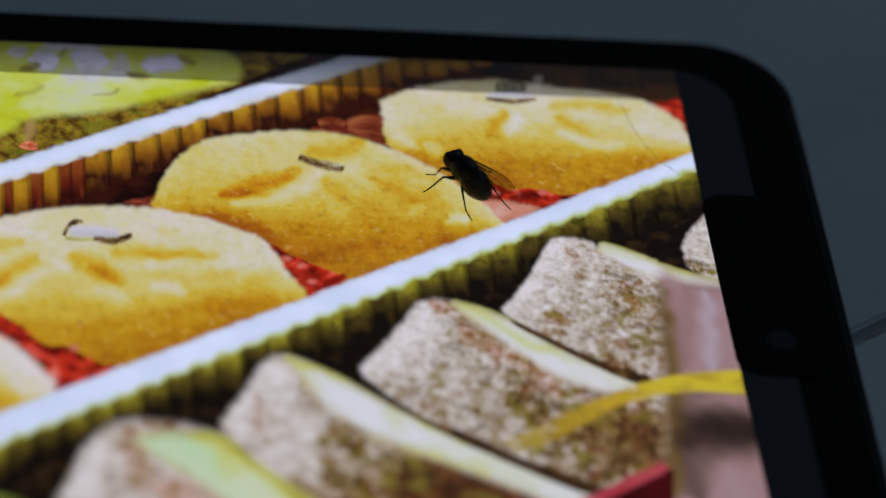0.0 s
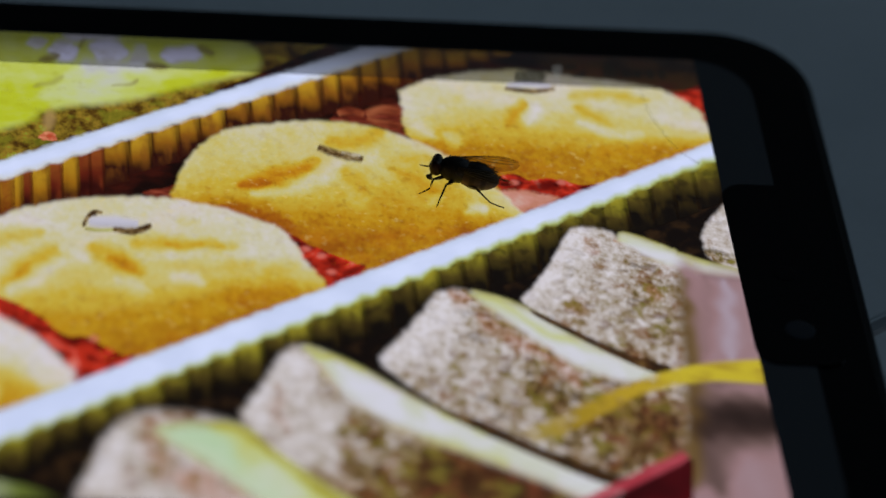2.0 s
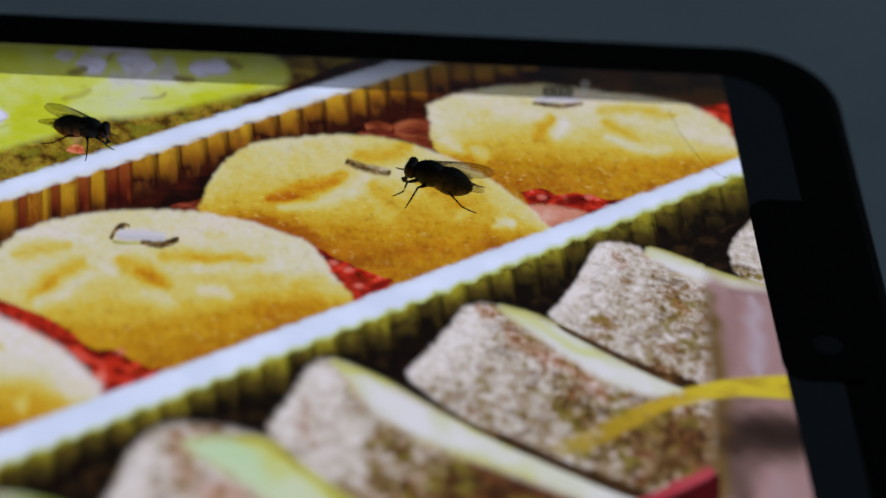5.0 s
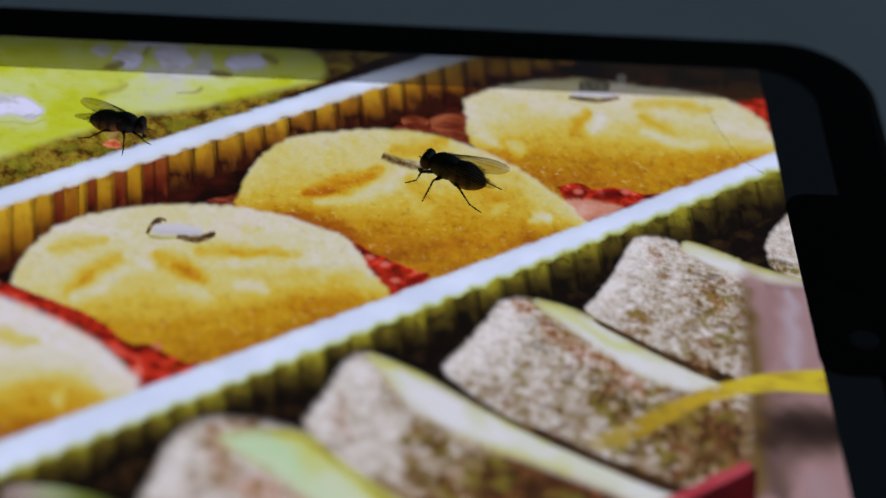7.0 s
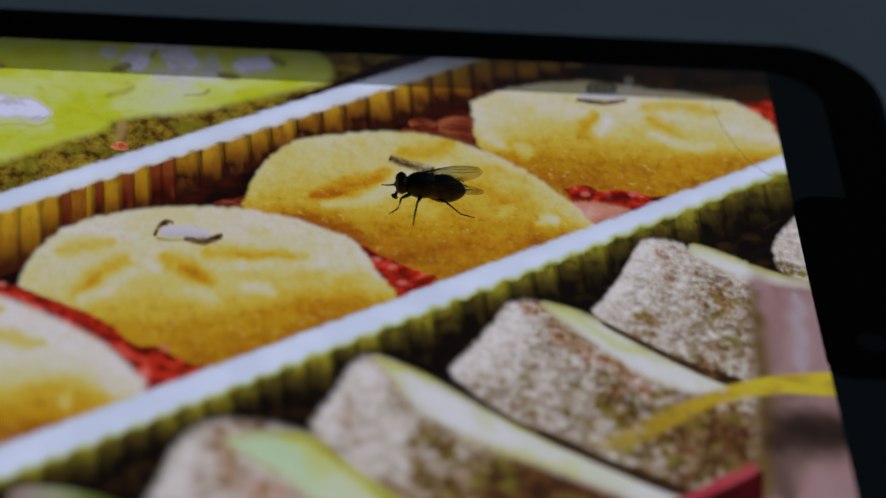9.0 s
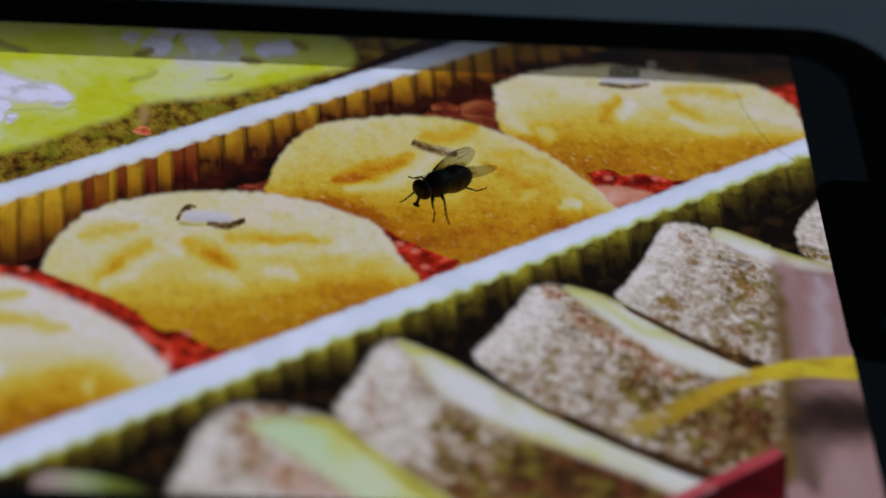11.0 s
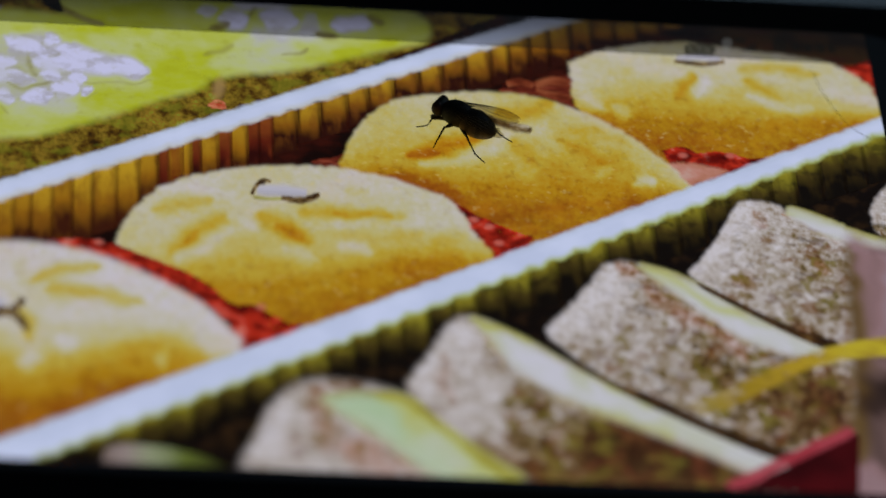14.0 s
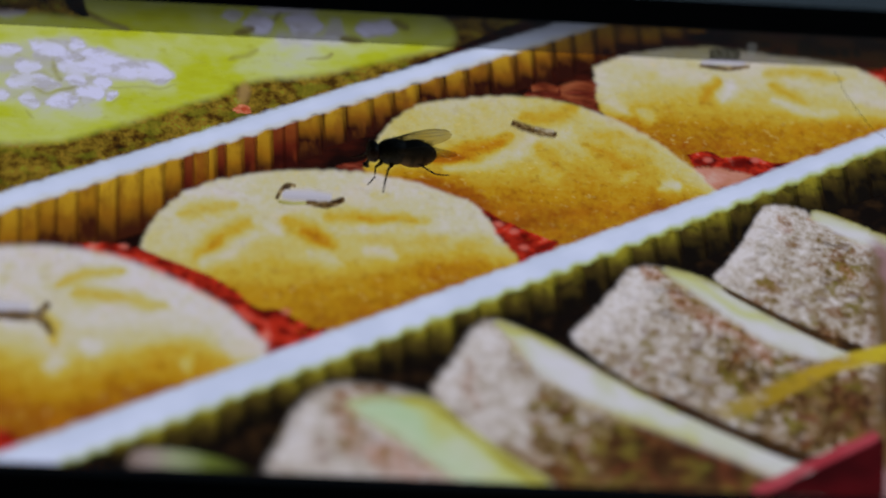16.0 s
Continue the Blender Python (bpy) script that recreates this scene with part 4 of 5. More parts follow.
mid_bun.stroke(0.82, 0.75, 0.48, (-31.4, 48.3), (-28.9, 44.6), (-26.5, 43.3))
mid_bun.stroke(0.98, 0.63, 0.61, (-26.5, 43.1), (-26, 43.9))
mid_bun.stroke(1, 0.63, 0.68, (-23.5, 42.2), (-22, 42.9))
mid_bun.stroke(0.86, 0.80, 0.48, (-35.1, 50.1), (-32.1, 49.5), (-31, 50.7))
mid_bun.stroke(0.1, 0.94, 0.63, (-45, 40.7), (-40.8, 38.4), (-38.3, 35.3), (-35.5, 32), hue=0.7)
mid_bun.stroke(0.24, 1.25, 0.44, (-47.2, 40.9), (-43.3, 39.6), (-39.4, 37.7), hue=0.7)
mid_bun.stroke(0.46, 1.00, 0.37, (-30.5, 36.1), (-25.3, 38.8), hue=0.7)
mid_bun.stroke(0.4, 0.74, 0.37, (-26.1, 41.3), (-22.6, 40.8), hue=0.7)
mid_bun.stroke(0.82, 0.68, 0.41, (-28.3, 52.2), (-24.3, 50.4), (-22.1, 47.1))
mid_bun.stroke(0.36, 2.2, 0.45, (-38.0, 38.6), (-33.4, 40.6), (-29.2, 43.0), (-25.4, 45.0), hue=0.5)
mid_bun.done(10, DOUGH, label="golden bun shown on the display")
shape("red_paper", [(-40.3, 37.9), (-39.1, 37.3), (-38, 36.2), (-36.8, 35.4), (-35.9, 33.4), (-33.4, 33.6), (-35.2, 30.3), (-38.1, 30.1), (-39.3, 34.9)], 11, RED, 0.3)
left_bun = Picture("bun", [(-69.6, 29.3), (-69, 32.7), (-67.1, 36.5), (-64.6, 39.1), (-60.6, 41), (-56.1, 42.1), (-51.1, 42.4), (-47.2, 41.7), (-43.2, 40.1), (-40.4, 38.3), (-39.1, 35.8), (-38.4, 33.4), (-36.9, 29.9), (-38.3, 22.7), (-55.1, 13.9), (-58.3, 18.2), (-61, 21.8), (-64.3, 24.7), (-68.2, 27.2)], 0.24)
left_bun.level(0.87, (-70.1, 29.8), (-67.1, 35.6), (-62.2, 39.3), (-57.2, 40.9), (-49.7, 41.5), (-43.3, 39.6), (-39.5, 35.4), (-38.2, 32.2))
left_bun.level(0.83, (-70.1, 28.2), (-67.2, 31.6), (-62.2, 34.4), (-56.3, 35.7), (-49.9, 35.8), (-43.5, 35), (-38.2, 33))
left_bun.level(0.7, (-70.1, 27.4), (-64.8, 28.6), (-59.9, 30.6), (-55, 30.1), (-50.1, 31.3), (-44.6, 32.5), (-38.3, 31.7))
left_bun.level(0.57, (-70.1, 26.6), (-64.8, 26.2), (-60, 27.2), (-55.1, 27.8), (-50.2, 28.9), (-44.7, 30.5), (-38.3, 30.4))
left_bun.level(0.43, (-70.1, 25.8), (-64.8, 25.1), (-60, 23.9), (-55.2, 25), (-50.3, 26.5), (-44.8, 28.5), (-38.4, 29.2))
left_bun.level(0.34, (-70.1, 15.8), (-60.1, 18.8), (-53, 19.3), (-43, 26.3), (-38.5, 27.8))
left_bun.stroke(0.56, 0.62, 0.74, (-66.3, 34.6), (-64.2, 35.6), (-61.5, 36.5), hue=0.7)
left_bun.stroke(0.46, 0.82, 0.74, (-64.7, 29), (-63, 31.5), (-60.3, 34.1), hue=0.7)
left_bun.stroke(0.36, 0.38, 0.59, (-63.9, 30.3), (-62.5, 32.2), hue=0.7)
left_bun.stroke(0.5, 0.82, 0.74, (-57.1, 34.6), (-54.9, 33.2), (-53.1, 31.1), hue=0.7)
left_bun.stroke(0.3, 0.50, 0.67, (-55.6, 33.7), (-53.5, 31.5), hue=0.7)
left_bun.stroke(0.5, 0.62, 0.74, (-53.6, 35.6), (-49.9, 35.7), (-47.5, 35.4), (-44.4, 35.8), hue=0.7)
left_bun.stroke(0.36, 0.38, 0.59, (-50.4, 35.5), (-45.4, 35.6), hue=0.7)
left_bun.stroke(0.95, 0.63, 0.61, (-64.5, 27.7), (-62.3, 30.1), (-59.8, 33))
left_bun.stroke(0.92, 0.63, 0.54, (-55.3, 30.3), (-52.6, 28.7))
left_bun.stroke(0.97, 0.68, 0.48, (-58.8, 34.3), (-57.4, 32.4))
left_bun.stroke(0.7, 0.46, 0.48, (-60.4, 38.5), (-58.9, 38.9))
left_bun.stroke(0.7, 0.46, 0.48, (-49.5, 38.8), (-47.8, 39.6))
left_bun.stroke(0.66, 0.46, 0.41, (-54.3, 36.3), (-51.4, 36.2))
left_bun.stroke(0.6, 1.02, 0.48, (-50.1, 32.1), (-46.6, 32.9), (-43.1, 33.1))
left_bun.stroke(0.56, 0.88, 0.44, (-41.7, 32), (-39.7, 32.8), hue=0.7)
left_bun.stroke(0.34, 0.88, 0.44, (-45.8, 28), (-39.8, 30.3), hue=0.7)
left_bun.stroke(0.6, 0.80, 0.34, (-60.9, 29.7), (-56.5, 30.4))
left_bun.stroke(0.94, 0.57, 0.48, (-50.5, 34.3), (-44.5, 34.6), (-40.6, 34.5))
left_bun.stroke(0.74, 0.57, 0.41, (-69.1, 30.7), (-67.2, 33.2))
left_bun.stroke(0.94, 0.52, 0.48, (-50.6, 30.9), (-47.7, 30.5))
left_bun.done(12, DOUGH, label="golden bun shown on the display")
shape("red_paper", [(-70.3, 29.8), (-67.2, 28.3), (-63.8, 26.4), (-61.5, 24.4), (-59.7, 22.2), (-58.1, 22.2), (-57.1, 21.3), (-56.4, 19.2), (-53.9, 19.9), (-55.9, 16.8), (-60.2, 15), (-64.4, 20.8), (-70.1, 26.6)], 13, RED, 0.3)
near_bun = Picture("bun", [(-83.6, 28.8), (-78.8, 29.5), (-75.4, 29.4), (-71.5, 28.4), (-68.2, 26.6), (-64.8, 24.2), (-62, 21.6), (-60.1, 18.7), (-59.2, 16.6), (-61.3, 9), (-81.1, -3.8), (-94.5, -6), (-96.7, 12.5), (-93.9, 23.3), (-88.3, 27.6)], 0.12, 0.9)
near_bun.level(0.97, (-84.5, 27.9), (-81.6, 28.1), (-76.8, 28.9), (-72, 28.1), (-67.2, 25.3), (-62.5, 21), (-59.3, 16.6))
near_bun.level(0.92, (-84.3, 18.6), (-81.5, 18.8), (-76.8, 19.9), (-72, 19.5), (-67.3, 19.1), (-62.6, 17.1), (-59.3, 15.7))
near_bun.level(0.8, (-84.3, 16.3), (-81.5, 16.5), (-76.7, 15.7), (-72, 16.8), (-67.3, 17.6), (-62.6, 15.5), (-59.3, 15.1))
near_bun.level(0.58, (-84.2, 14.1), (-81.4, 14.1), (-76.7, 12.4), (-72, 14.2), (-67.3, 15.9), (-62.6, 14.5), (-59.3, 14.3))
near_bun.level(0.44, (-84.1, 11.1), (-81.4, 11.3), (-76.7, 10.5), (-72, 12), (-67.3, 13.8), (-62.6, 13.4), (-59.3, 13.6))
near_bun.level(0.27, (-84, 6), (-81.3, 6.2), (-76.7, 6.3), (-72, 7.7), (-67.4, 9.7), (-59.4, 12.1))
near_bun.stroke(0.56, 0.62, 0.74, (-76.9, 24.2), (-74.4, 25.8), (-71.4, 26.8), hue=0.7)
near_bun.stroke(0.56, 0.62, 0.74, (-75.6, 22.8), (-72, 22.7), (-67.4, 21.8), hue=0.7)
near_bun.stroke(0.5, 0.50, 0.67, (-76.7, 16.4), (-77, 18.4), (-77.9, 19.8), hue=0.7)
near_bun.stroke(1, 0.91, 0.61, (-74.4, 16.4), (-73.2, 15.5))
near_bun.stroke(1, 0.91, 0.54, (-77.4, 13.4), (-76.3, 13.5))
near_bun.stroke(0.86, 0.63, 0.54, (-66.2, 14.2), (-65.4, 14.1))
near_bun.stroke(0.76, 0.68, 0.48, (-78.3, 25.6), (-77.2, 25.5))
near_bun.stroke(0.76, 0.68, 0.48, (-81.3, 24.2), (-80.7, 26.6))
near_bun.stroke(0.8, 0.80, 0.34, (-74.4, 18.2), (-69.2, 18.2))
near_bun.stroke(0.42, 1.00, 0.44, (-69.2, 14.4), (-65.9, 16.3), (-62.6, 14.9), hue=0.7)
near_bun.stroke(0.8, 0.68, 0.34, (-80.2, 28.2), (-79.3, 29.1))
near_bun.done(14, DOUGH, label="golden bun shown on the display")
shape("red_paper", [(-82.6, 3.9), (-80.8, 4.6), (-79.9, 3.7), (-79.8, 1.9), (-82.6, 1)], 15, RED, 0.2)

# slivers of nut on the buns
ribbon("nut_sliver", [(-57.4, 38.4), (-55.2, 38.5), (-52.8, 38.3)], 0.7, 18.4, NUT, 1.0)
ribbon("nut_sliver", [(-57.8, 37.6), (-57.4, 38.9), (-56.7, 39.9), (-56.0, 39.7)], 0.2, 18.6, SLIVER)
spot(-56.8, 39.6, 1.1, 1.3, 0, (50, 32, 18), 18.7, 0.9, "nut_sliver")
ribbon("nut_sliver", [(-55.3, 37.5), (-53.4, 37.2), (-51.7, 38.3)], 0.55, 18.6, SLIVER)
ribbon("nut_sliver", [(-57.7, 37.4), (-56.4, 37.2), (-54.8, 37.4)], 0.16, 18.5, OLIVE_EDGE)
ribbon("nut_sliver", [(-86.0, 20.9), (-82.5, 20.8), (-78.8, 20.7)], 1.1, 18.4, NUT, 0.9)
ribbon("nut_sliver", [(-84.0, 19.6), (-80.6, 19.7), (-78.4, 19.9), (-77.4, 21.8)], 0.62, 18.6, SLIVER, 0.7)
ribbon("nut_sliver", [(-79.2, 19.9), (-78.0, 19.3), (-77.0, 17.2)], 0.55, 18.6, SLIVER, 0.7)
ribbon("nut_sliver", [(-36.4, 50.9), (-34.6, 49.9), (-32.2, 49.2)], 0.42, 18.4, SLIVER, 0.8)
ribbon("nut_sliver", [(-34.3, 50.1), (-33.5, 49.8), (-32.5, 49.7)], 0.3, 18.6, PALE_SLIVER, 0.5)
ribbon("nut_sliver", [(-18.2, 61.6), (-16, 62), (-13.9, 61.8)], 0.4, 18.4, NUT, 0.6)
ribbon("nut_sliver", [(-18.5, 61.2), (-15.8, 60.9), (-13.5, 61.5)], 0.34, 18.5, SLIVER, 0.35)

# near white rim, the shadow below it and its pleats
for x, y in ((-37.1, 34.7), (-36.4, 32.4), (-38.4, 35.6), (-18.9, 46.6), (-14.6, 46.9), (-71.1, 29.9), (-57.4, 21.9)):
    spot(x, y, 1.3, 1.3, 0, (200, 110, 98), 18, 0.7, "bead_glint")
shape("cup_shadow", [(-140, -42.7), (5, 54.2), (5, -1), (-140, -1)], 19, SHADE, straight=True, soft=0.0)
NEAR_LINE = (50.87, 0.6683)
random.seed(9)
at = -86.0
while at < -0.2:
    wide = random.uniform(1.9, 2.3)
    pleat(at, min(at + wide, 1.0), NEAR_LINE, 5.6 + 0.02 * at, OLIVE_RIDGE, 20, 0.8, 0.6)
    at += wide + random.uniform(0.05, 0.25)
rim((50.87, 0.6683), (54.13, 0.6430), -140, 3, 21, rim_picture("near_rim_picture", (50.87, 0.6683), (54.13, 0.6430), srgb(164, 178, 84), 0.92, 0.40))



def filling_edges(points, layer):
    """Olive and brown crumbs past the cut top of a cake."""
    shape("filling_edge", [(x + 0.15, y + 0.45) for x, y in points], layer - 0.5, OLIVE_EDGE, 0.2, soft=0.7)
    shape("filling_edge", [(x - 0.1, y - 0.3) for x, y in points], layer - 0.4, CRUMB_EDGE, 0.6, soft=0.9)


# sesame cakes
cake = Picture("sesame_cake", [(0.6, 44.9), (-1.2, 42.9), (-2.3, 40.9), (-2.8, 38.8), (-2.5, 36.5), (-1.2, 35), (-0, 34.4), (1, 41.5)], 0.2, base=0.84)
cake.stroke(0.5, 0.8, 0.7, (-2.6, 37.0), (-0.5, 36.0))
cake.done(22, SEEDS, label="cake coated in sesame shown on the display")
cake = Picture("sesame_cake", [(-13.6, 40.3), (-14.8, 39.5), (-16.8, 35), (-18.8, 31.3), (-19.9, 29.4), (-18.6, 27.4), (-15.4, 24.9), (-12.3, 22.7), (-9.7, 21.2), (-6.2, 20.1), (-4.4, 29.7), (-4, 34.6), (-8, 37.5), (-10.3, 39.1), (-11.7, 40.1)], 0.22, 0.5, base=0.76)
cake.stroke(0.55, 2.5, 0.8, (-8.7, 34.5), (-7.9, 28.1), (-9.1, 22.5))
cake.stroke(0.62, 2.0, 0.7, (-16.4, 27.5), (-13.3, 23.8), (-9.2, 21.7))
cake.stroke(0.98, 1.7, 0.9, (-19.4, 29.6), (-16, 36.4), (-13.4, 39.2))
cake.stroke(0.6, 0.6, 0.6, (-13.5, 38.4), (-12.7, 37), hue=1)
cake.stroke(0.35, 0.6, 0.7, (-8.8, 31.2), (-7.8, 30.8), hue=1)
cake.stroke(0.4, 0.7, 0.6, (-16.3, 28.7), (-14.4, 28), hue=0.6)
cake.stroke(0.3, 0.6, 0.8, (-12.5, 22.3), (-9.3, 20.8), hue=0.5)
cake.done(22, SEEDS, label="cake coated in sesame shown on the display")
filling_edges([(-9.8, 39.4), (-6.9, 37.9), (-4.1, 36.1), (-0.3, 34.5), (-0.4, 33.7), (-4.3, 34.4), (-7.7, 36), (-9.5, 37.6), (-10.5, 38.5)], 23)
top = Picture("cake_filling", [(-9.8, 39.4), (-6.9, 37.9), (-4.1, 36.1), (-0.3, 34.5), (-0.4, 33.7), (-4.3, 34.4), (-7.7, 36), (-9.5, 37.6), (-10.5, 38.5)], 0.25, 0.8, base=0.86)
top.stroke(0.57, 0.33, 0.44, (-10.2, 38.9), (-7.3, 37.7), (-4.1, 35.5))
top.stroke(0.55, 0.47, 0.38, (-9.9, 36.8), (-8.5, 35.7))
top.stroke(0.58, 0.30, 0.59, (-4.6, 36.9), (-2.5, 35.4))
top.stroke(1.0, 0.7, 0.75, (-9.6, 37.9), (-7.4, 36.6), (-5.0, 35.4))
top.done(23, FILLING)
shape("gap_shadow", [(-19.1, 27.9), (-15.4, 25), (-12.3, 22.7), (-9.7, 21.4), (-8, 20.7), (-9.2, 19.7), (-12.8, 22), (-16.4, 25), (-18.9, 27.1)], 26, BROWN_GAP, 0.12, soft=0.9)
cake = Picture("sesame_cake", [(-26, 30.6), (-27.6, 29.5), (-29.3, 26.5), (-31.2, 23.4), (-33.1, 20.5), (-31.7, 18), (-29.1, 14.8), (-26, 12.1), (-21.9, 9.8), (-15.6, 6.1), (-8.9, 6.4), (-5.1, 17.1), (-9.2, 19.4), (-14.8, 22), (-19.3, 25.5), (-23, 28.5), (-24.3, 30.1)], 0.22, 0.7, base=0.72)
cake.stroke(0.98, 2.5, 0.9, (-32.7, 20.8), (-29, 26.5), (-25.9, 29.1))
cake.stroke(0.5, 3.5, 0.8, (-19.8, 17.9), (-16.2, 15.1), (-11.4, 10.9))
cake.stroke(0.42, 3.0, 0.8, (-11.4, 10.9), (-8.1, 6.7))
cake.stroke(0.62, 3.0, 0.7, (-28.2, 16.5), (-22.6, 13.9))
cake.stroke(0.55, 0.7, 0.7, (-26.3, 29.9), (-24.6, 29.4), hue=1)
cake.stroke(0.55, 0.7, 0.7, (-24.1, 26.9), (-21.2, 24), (-17.6, 20.7), (-15.9, 17.8), hue=1)
cake.stroke(0.2, 0.7, 0.7, (-20.7, 16.7), (-19.5, 16.2), hue=0.4)
cake.stroke(0.2, 0.8, 0.7, (-19.2, 14.1), (-17.9, 15.7), hue=0.4)
cake.stroke(0.3, 0.7, 0.6, (-20.5, 20.9), (-19.6, 20))
cake.stroke(0.45, 1.8, 0.7, (-17.7, 9.2), (-14.4, 8.6), (-11, 9.2), hue=0.1)
cake.stroke(0.3, 1.7, 0.7, (-12.7, 15.1), (-10.5, 13.7), (-8.9, 10.8), hue=0.7)
cake.stroke(0.12, 0.5, 0.7, (-9.8, 11.5), (-8.9, 10.8), hue=0.6)
cake.stroke(0.26, 2.8, 0.75, (-15.5, 13.0), (-11.0, 12.0), (-8.0, 14.0), hue=0.4)
cake.done(24, SEEDS, label="cake coated in sesame shown on the display")
filling_edges([(-24.2, 30.1), (-21.4, 29), (-18.9, 27.3), (-16, 24.4), (-12.4, 21.8), (-8.5, 19.2), (-7.9, 18.1), (-11.8, 18.5), (-16, 20.4), (-19, 23.5), (-21.7, 26.6), (-23.7, 29)], 25)
top = Picture("cake_filling", [(-24.2, 30.1), (-21.4, 29), (-18.9, 27.3), (-16, 24.4), (-12.4, 21.8), (-8.5, 19.2), (-7.9, 18.1), (-11.8, 18.5), (-16, 20.4), (-19, 23.5), (-21.7, 26.6), (-23.7, 29)], 0.3, 0.9, base=0.90)
top.stroke(0.57, 0.37, 0.72, (-24.8, 29.9), (-21.7, 28.7), (-19, 25.7), (-14, 22))
top.stroke(0.62, 1.2, 0.52, (-23.3, 28.2), (-21, 25.9))
top.stroke(1, 0.8, 0.8, (-16.4, 22.4), (-12.3, 19.6))
top.stroke(0.98, 0.8, 0.7, (-22.6, 26.9), (-19.6, 24.0), (-16.4, 21.4))
top.stroke(0.55, 0.47, 0.38, (-22.6, 24.3), (-18.9, 21.8))
top.stroke(0.57, 0.40, 0.33, (-10.4, 19.3), (-8.1, 18.3))
top.done(25, FILLING)
cake = Picture("sesame_cake", [(-40, 21.8), (-41.5, 20.6), (-43.3, 16.5), (-45.4, 12.3), (-44.6, 9.5), (-42.2, 6), (-38.7, 2.6), (-35.2, -0.9), (-15.6, -1), (-14.1, 4.1), (-18.6, 6), (-24.9, 9.4), (-31.3, 13.3), (-34, 15.7), (-36.7, 18.6), (-38.7, 21)], 0.2, 1.0, base=0.68)
cake.stroke(0.95, 3.0, 0.9, (-44.2, 12.4), (-42.1, 16.3), (-40, 19.5))
cake.stroke(0.86, 3.5, 0.8, (-41.4, 11.8), (-40.2, 7.5))
cake.stroke(0.5, 1.1, 0.8, (-37.2, 10.6), (-34.3, 11.9), (-31.1, 10.3), (-29.3, 9), hue=0)
cake.stroke(0.15, 1.0, 0.85, (-34.6, 10.1), (-33.8, 9), hue=0.3)
cake.stroke(0.3, 1.1, 0.8, (-37.1, 5.9), (-35.8, 6.7), hue=0.2)
cake.stroke(0.2, 1.1, 0.8, (-34.3, 5), (-33.7, 3.9), hue=0.3)
cake.stroke(0.35, 3.0, 0.8, (-31, 5.2), (-26.3, 4.8), hue=0.3)
cake.stroke(0.1, 2.3, 0.9, (-29.7, 4.2), (-25.5, 3.7), (-21.3, 2.5), hue=0.4)
cake.stroke(0.25, 1.1, 0.7, (-28, 7.6), (-24.3, 6), (-20.3, 3.7), hue=1)
cake.stroke(0.38, 1.2, 0.8, (-40.5, 3.5), (-36.9, 1.5), (-32.2, 1.5), hue=0.7)
cake.stroke(0.75, 1.2, 0.7, (-35.5, 7.4), (-34.6, 7.5))
cake.stroke(0.6, 0.6, 0.5, (-41.9, 16.3), (-42.3, 12.5), (-41.5, 10.4), hue=0.8)
cake.stroke(0.1, 2.4, 0.8, (-31.0, 4.4), (-25.0, 3.2), (-19.0, 2.0), hue=0.4)
cake.stroke(0.28, 2.0, 0.6, (-36.5, 1.0), (-30.0, 0.8), (-22.0, 0.6), hue=0.3)
cake.done(26, SOFT_SEEDS, label="cake coated in sesame shown on the display")
shape("gap_shadow", [(-31.1, 16.2), (-27.9, 13.8), (-24.7, 12.2), (-20.2, 9), (-14.6, 6), (-15.2, 4.6), (-20.3, 7.6), (-25.7, 11.3), (-30.2, 15)], 29, BROWN_GAP, 0.12, soft=0.9)
filling_edges([(-39.4, 21.6), (-35.7, 19.4), (-31.6, 15.8), (-27.1, 12.5), (-20.3, 8.1), (-13.9, 3.7), (-16.2, 2.1), (-20.6, 4.8), (-26, 7.8), (-30.6, 10.2), (-33.7, 12.5), (-36.4, 15.2), (-38.3, 19.2)], 28)
top = Picture("cake_filling", [(-39.4, 21.6), (-35.7, 19.4), (-31.6, 15.8), (-27.1, 12.5), (-20.3, 8.1), (-13.9, 3.7), (-16.2, 2.1), (-20.6, 4.8), (-26, 7.8), (-30.6, 10.2), (-33.7, 12.5), (-36.4, 15.2), (-38.3, 19.2)], 0.3, 1.2, base=0.92)
top.stroke(0.46, 0.40, 0.72, (-39.4, 21.5), (-34.2, 19), (-30.2, 15.6), (-24.8, 11.3), (-17.1, 6.5))
top.stroke(1, 1.5, 0.9, (-35.3, 17.2), (-32.6, 14.7), (-29, 11.8))
top.stroke(0.6, 1.1, 0.39, (-31.2, 14.8), (-30.3, 13.4))
top.stroke(0.57, 0.60, 0.64, (-36.6, 12.9), (-32.5, 10.6), (-27.4, 8.7), (-23.7, 7.1))
top.stroke(0.6, 1.2, 0.39, (-38.5, 19.6), (-37.2, 17.8))
top.stroke(0.6, 0.9, 0.33, (-24.1, 8.6), (-19.6, 5.9))
top.done(28, FILLING)
cake = Picture("sesame_cake", [(-53.2, 12.3), (-55.1, 11.3), (-57.1, 8.4), (-58.6, 4.1), (-59.6, 0.8), (-59.3, -2.4), (-36.2, -1.6), (-38.2, 2.1), (-41.3, 5.2), (-43.9, 8.8), (-46.6, 11.3), (-50.4, 12.3)], 0.2, 1.2, base=0.80)
cake.stroke(0.95, 2.0, 0.8, (-58.2, 2.7), (-56.2, 7.9))
cake.stroke(0.6, 1.0, 0.8, (-53, 11), (-52.6, 7.4), (-52.5, 3.4), hue=0.7)
cake.stroke(0.72, 1.7, 0.8, (-50.7, 3.9), (-48, 2.6), (-45.3, 1.7), hue=1)
cake.stroke(0.55, 0.8, 0.7, (-52.3, 11.8), (-49.5, 11.7), hue=0.4)
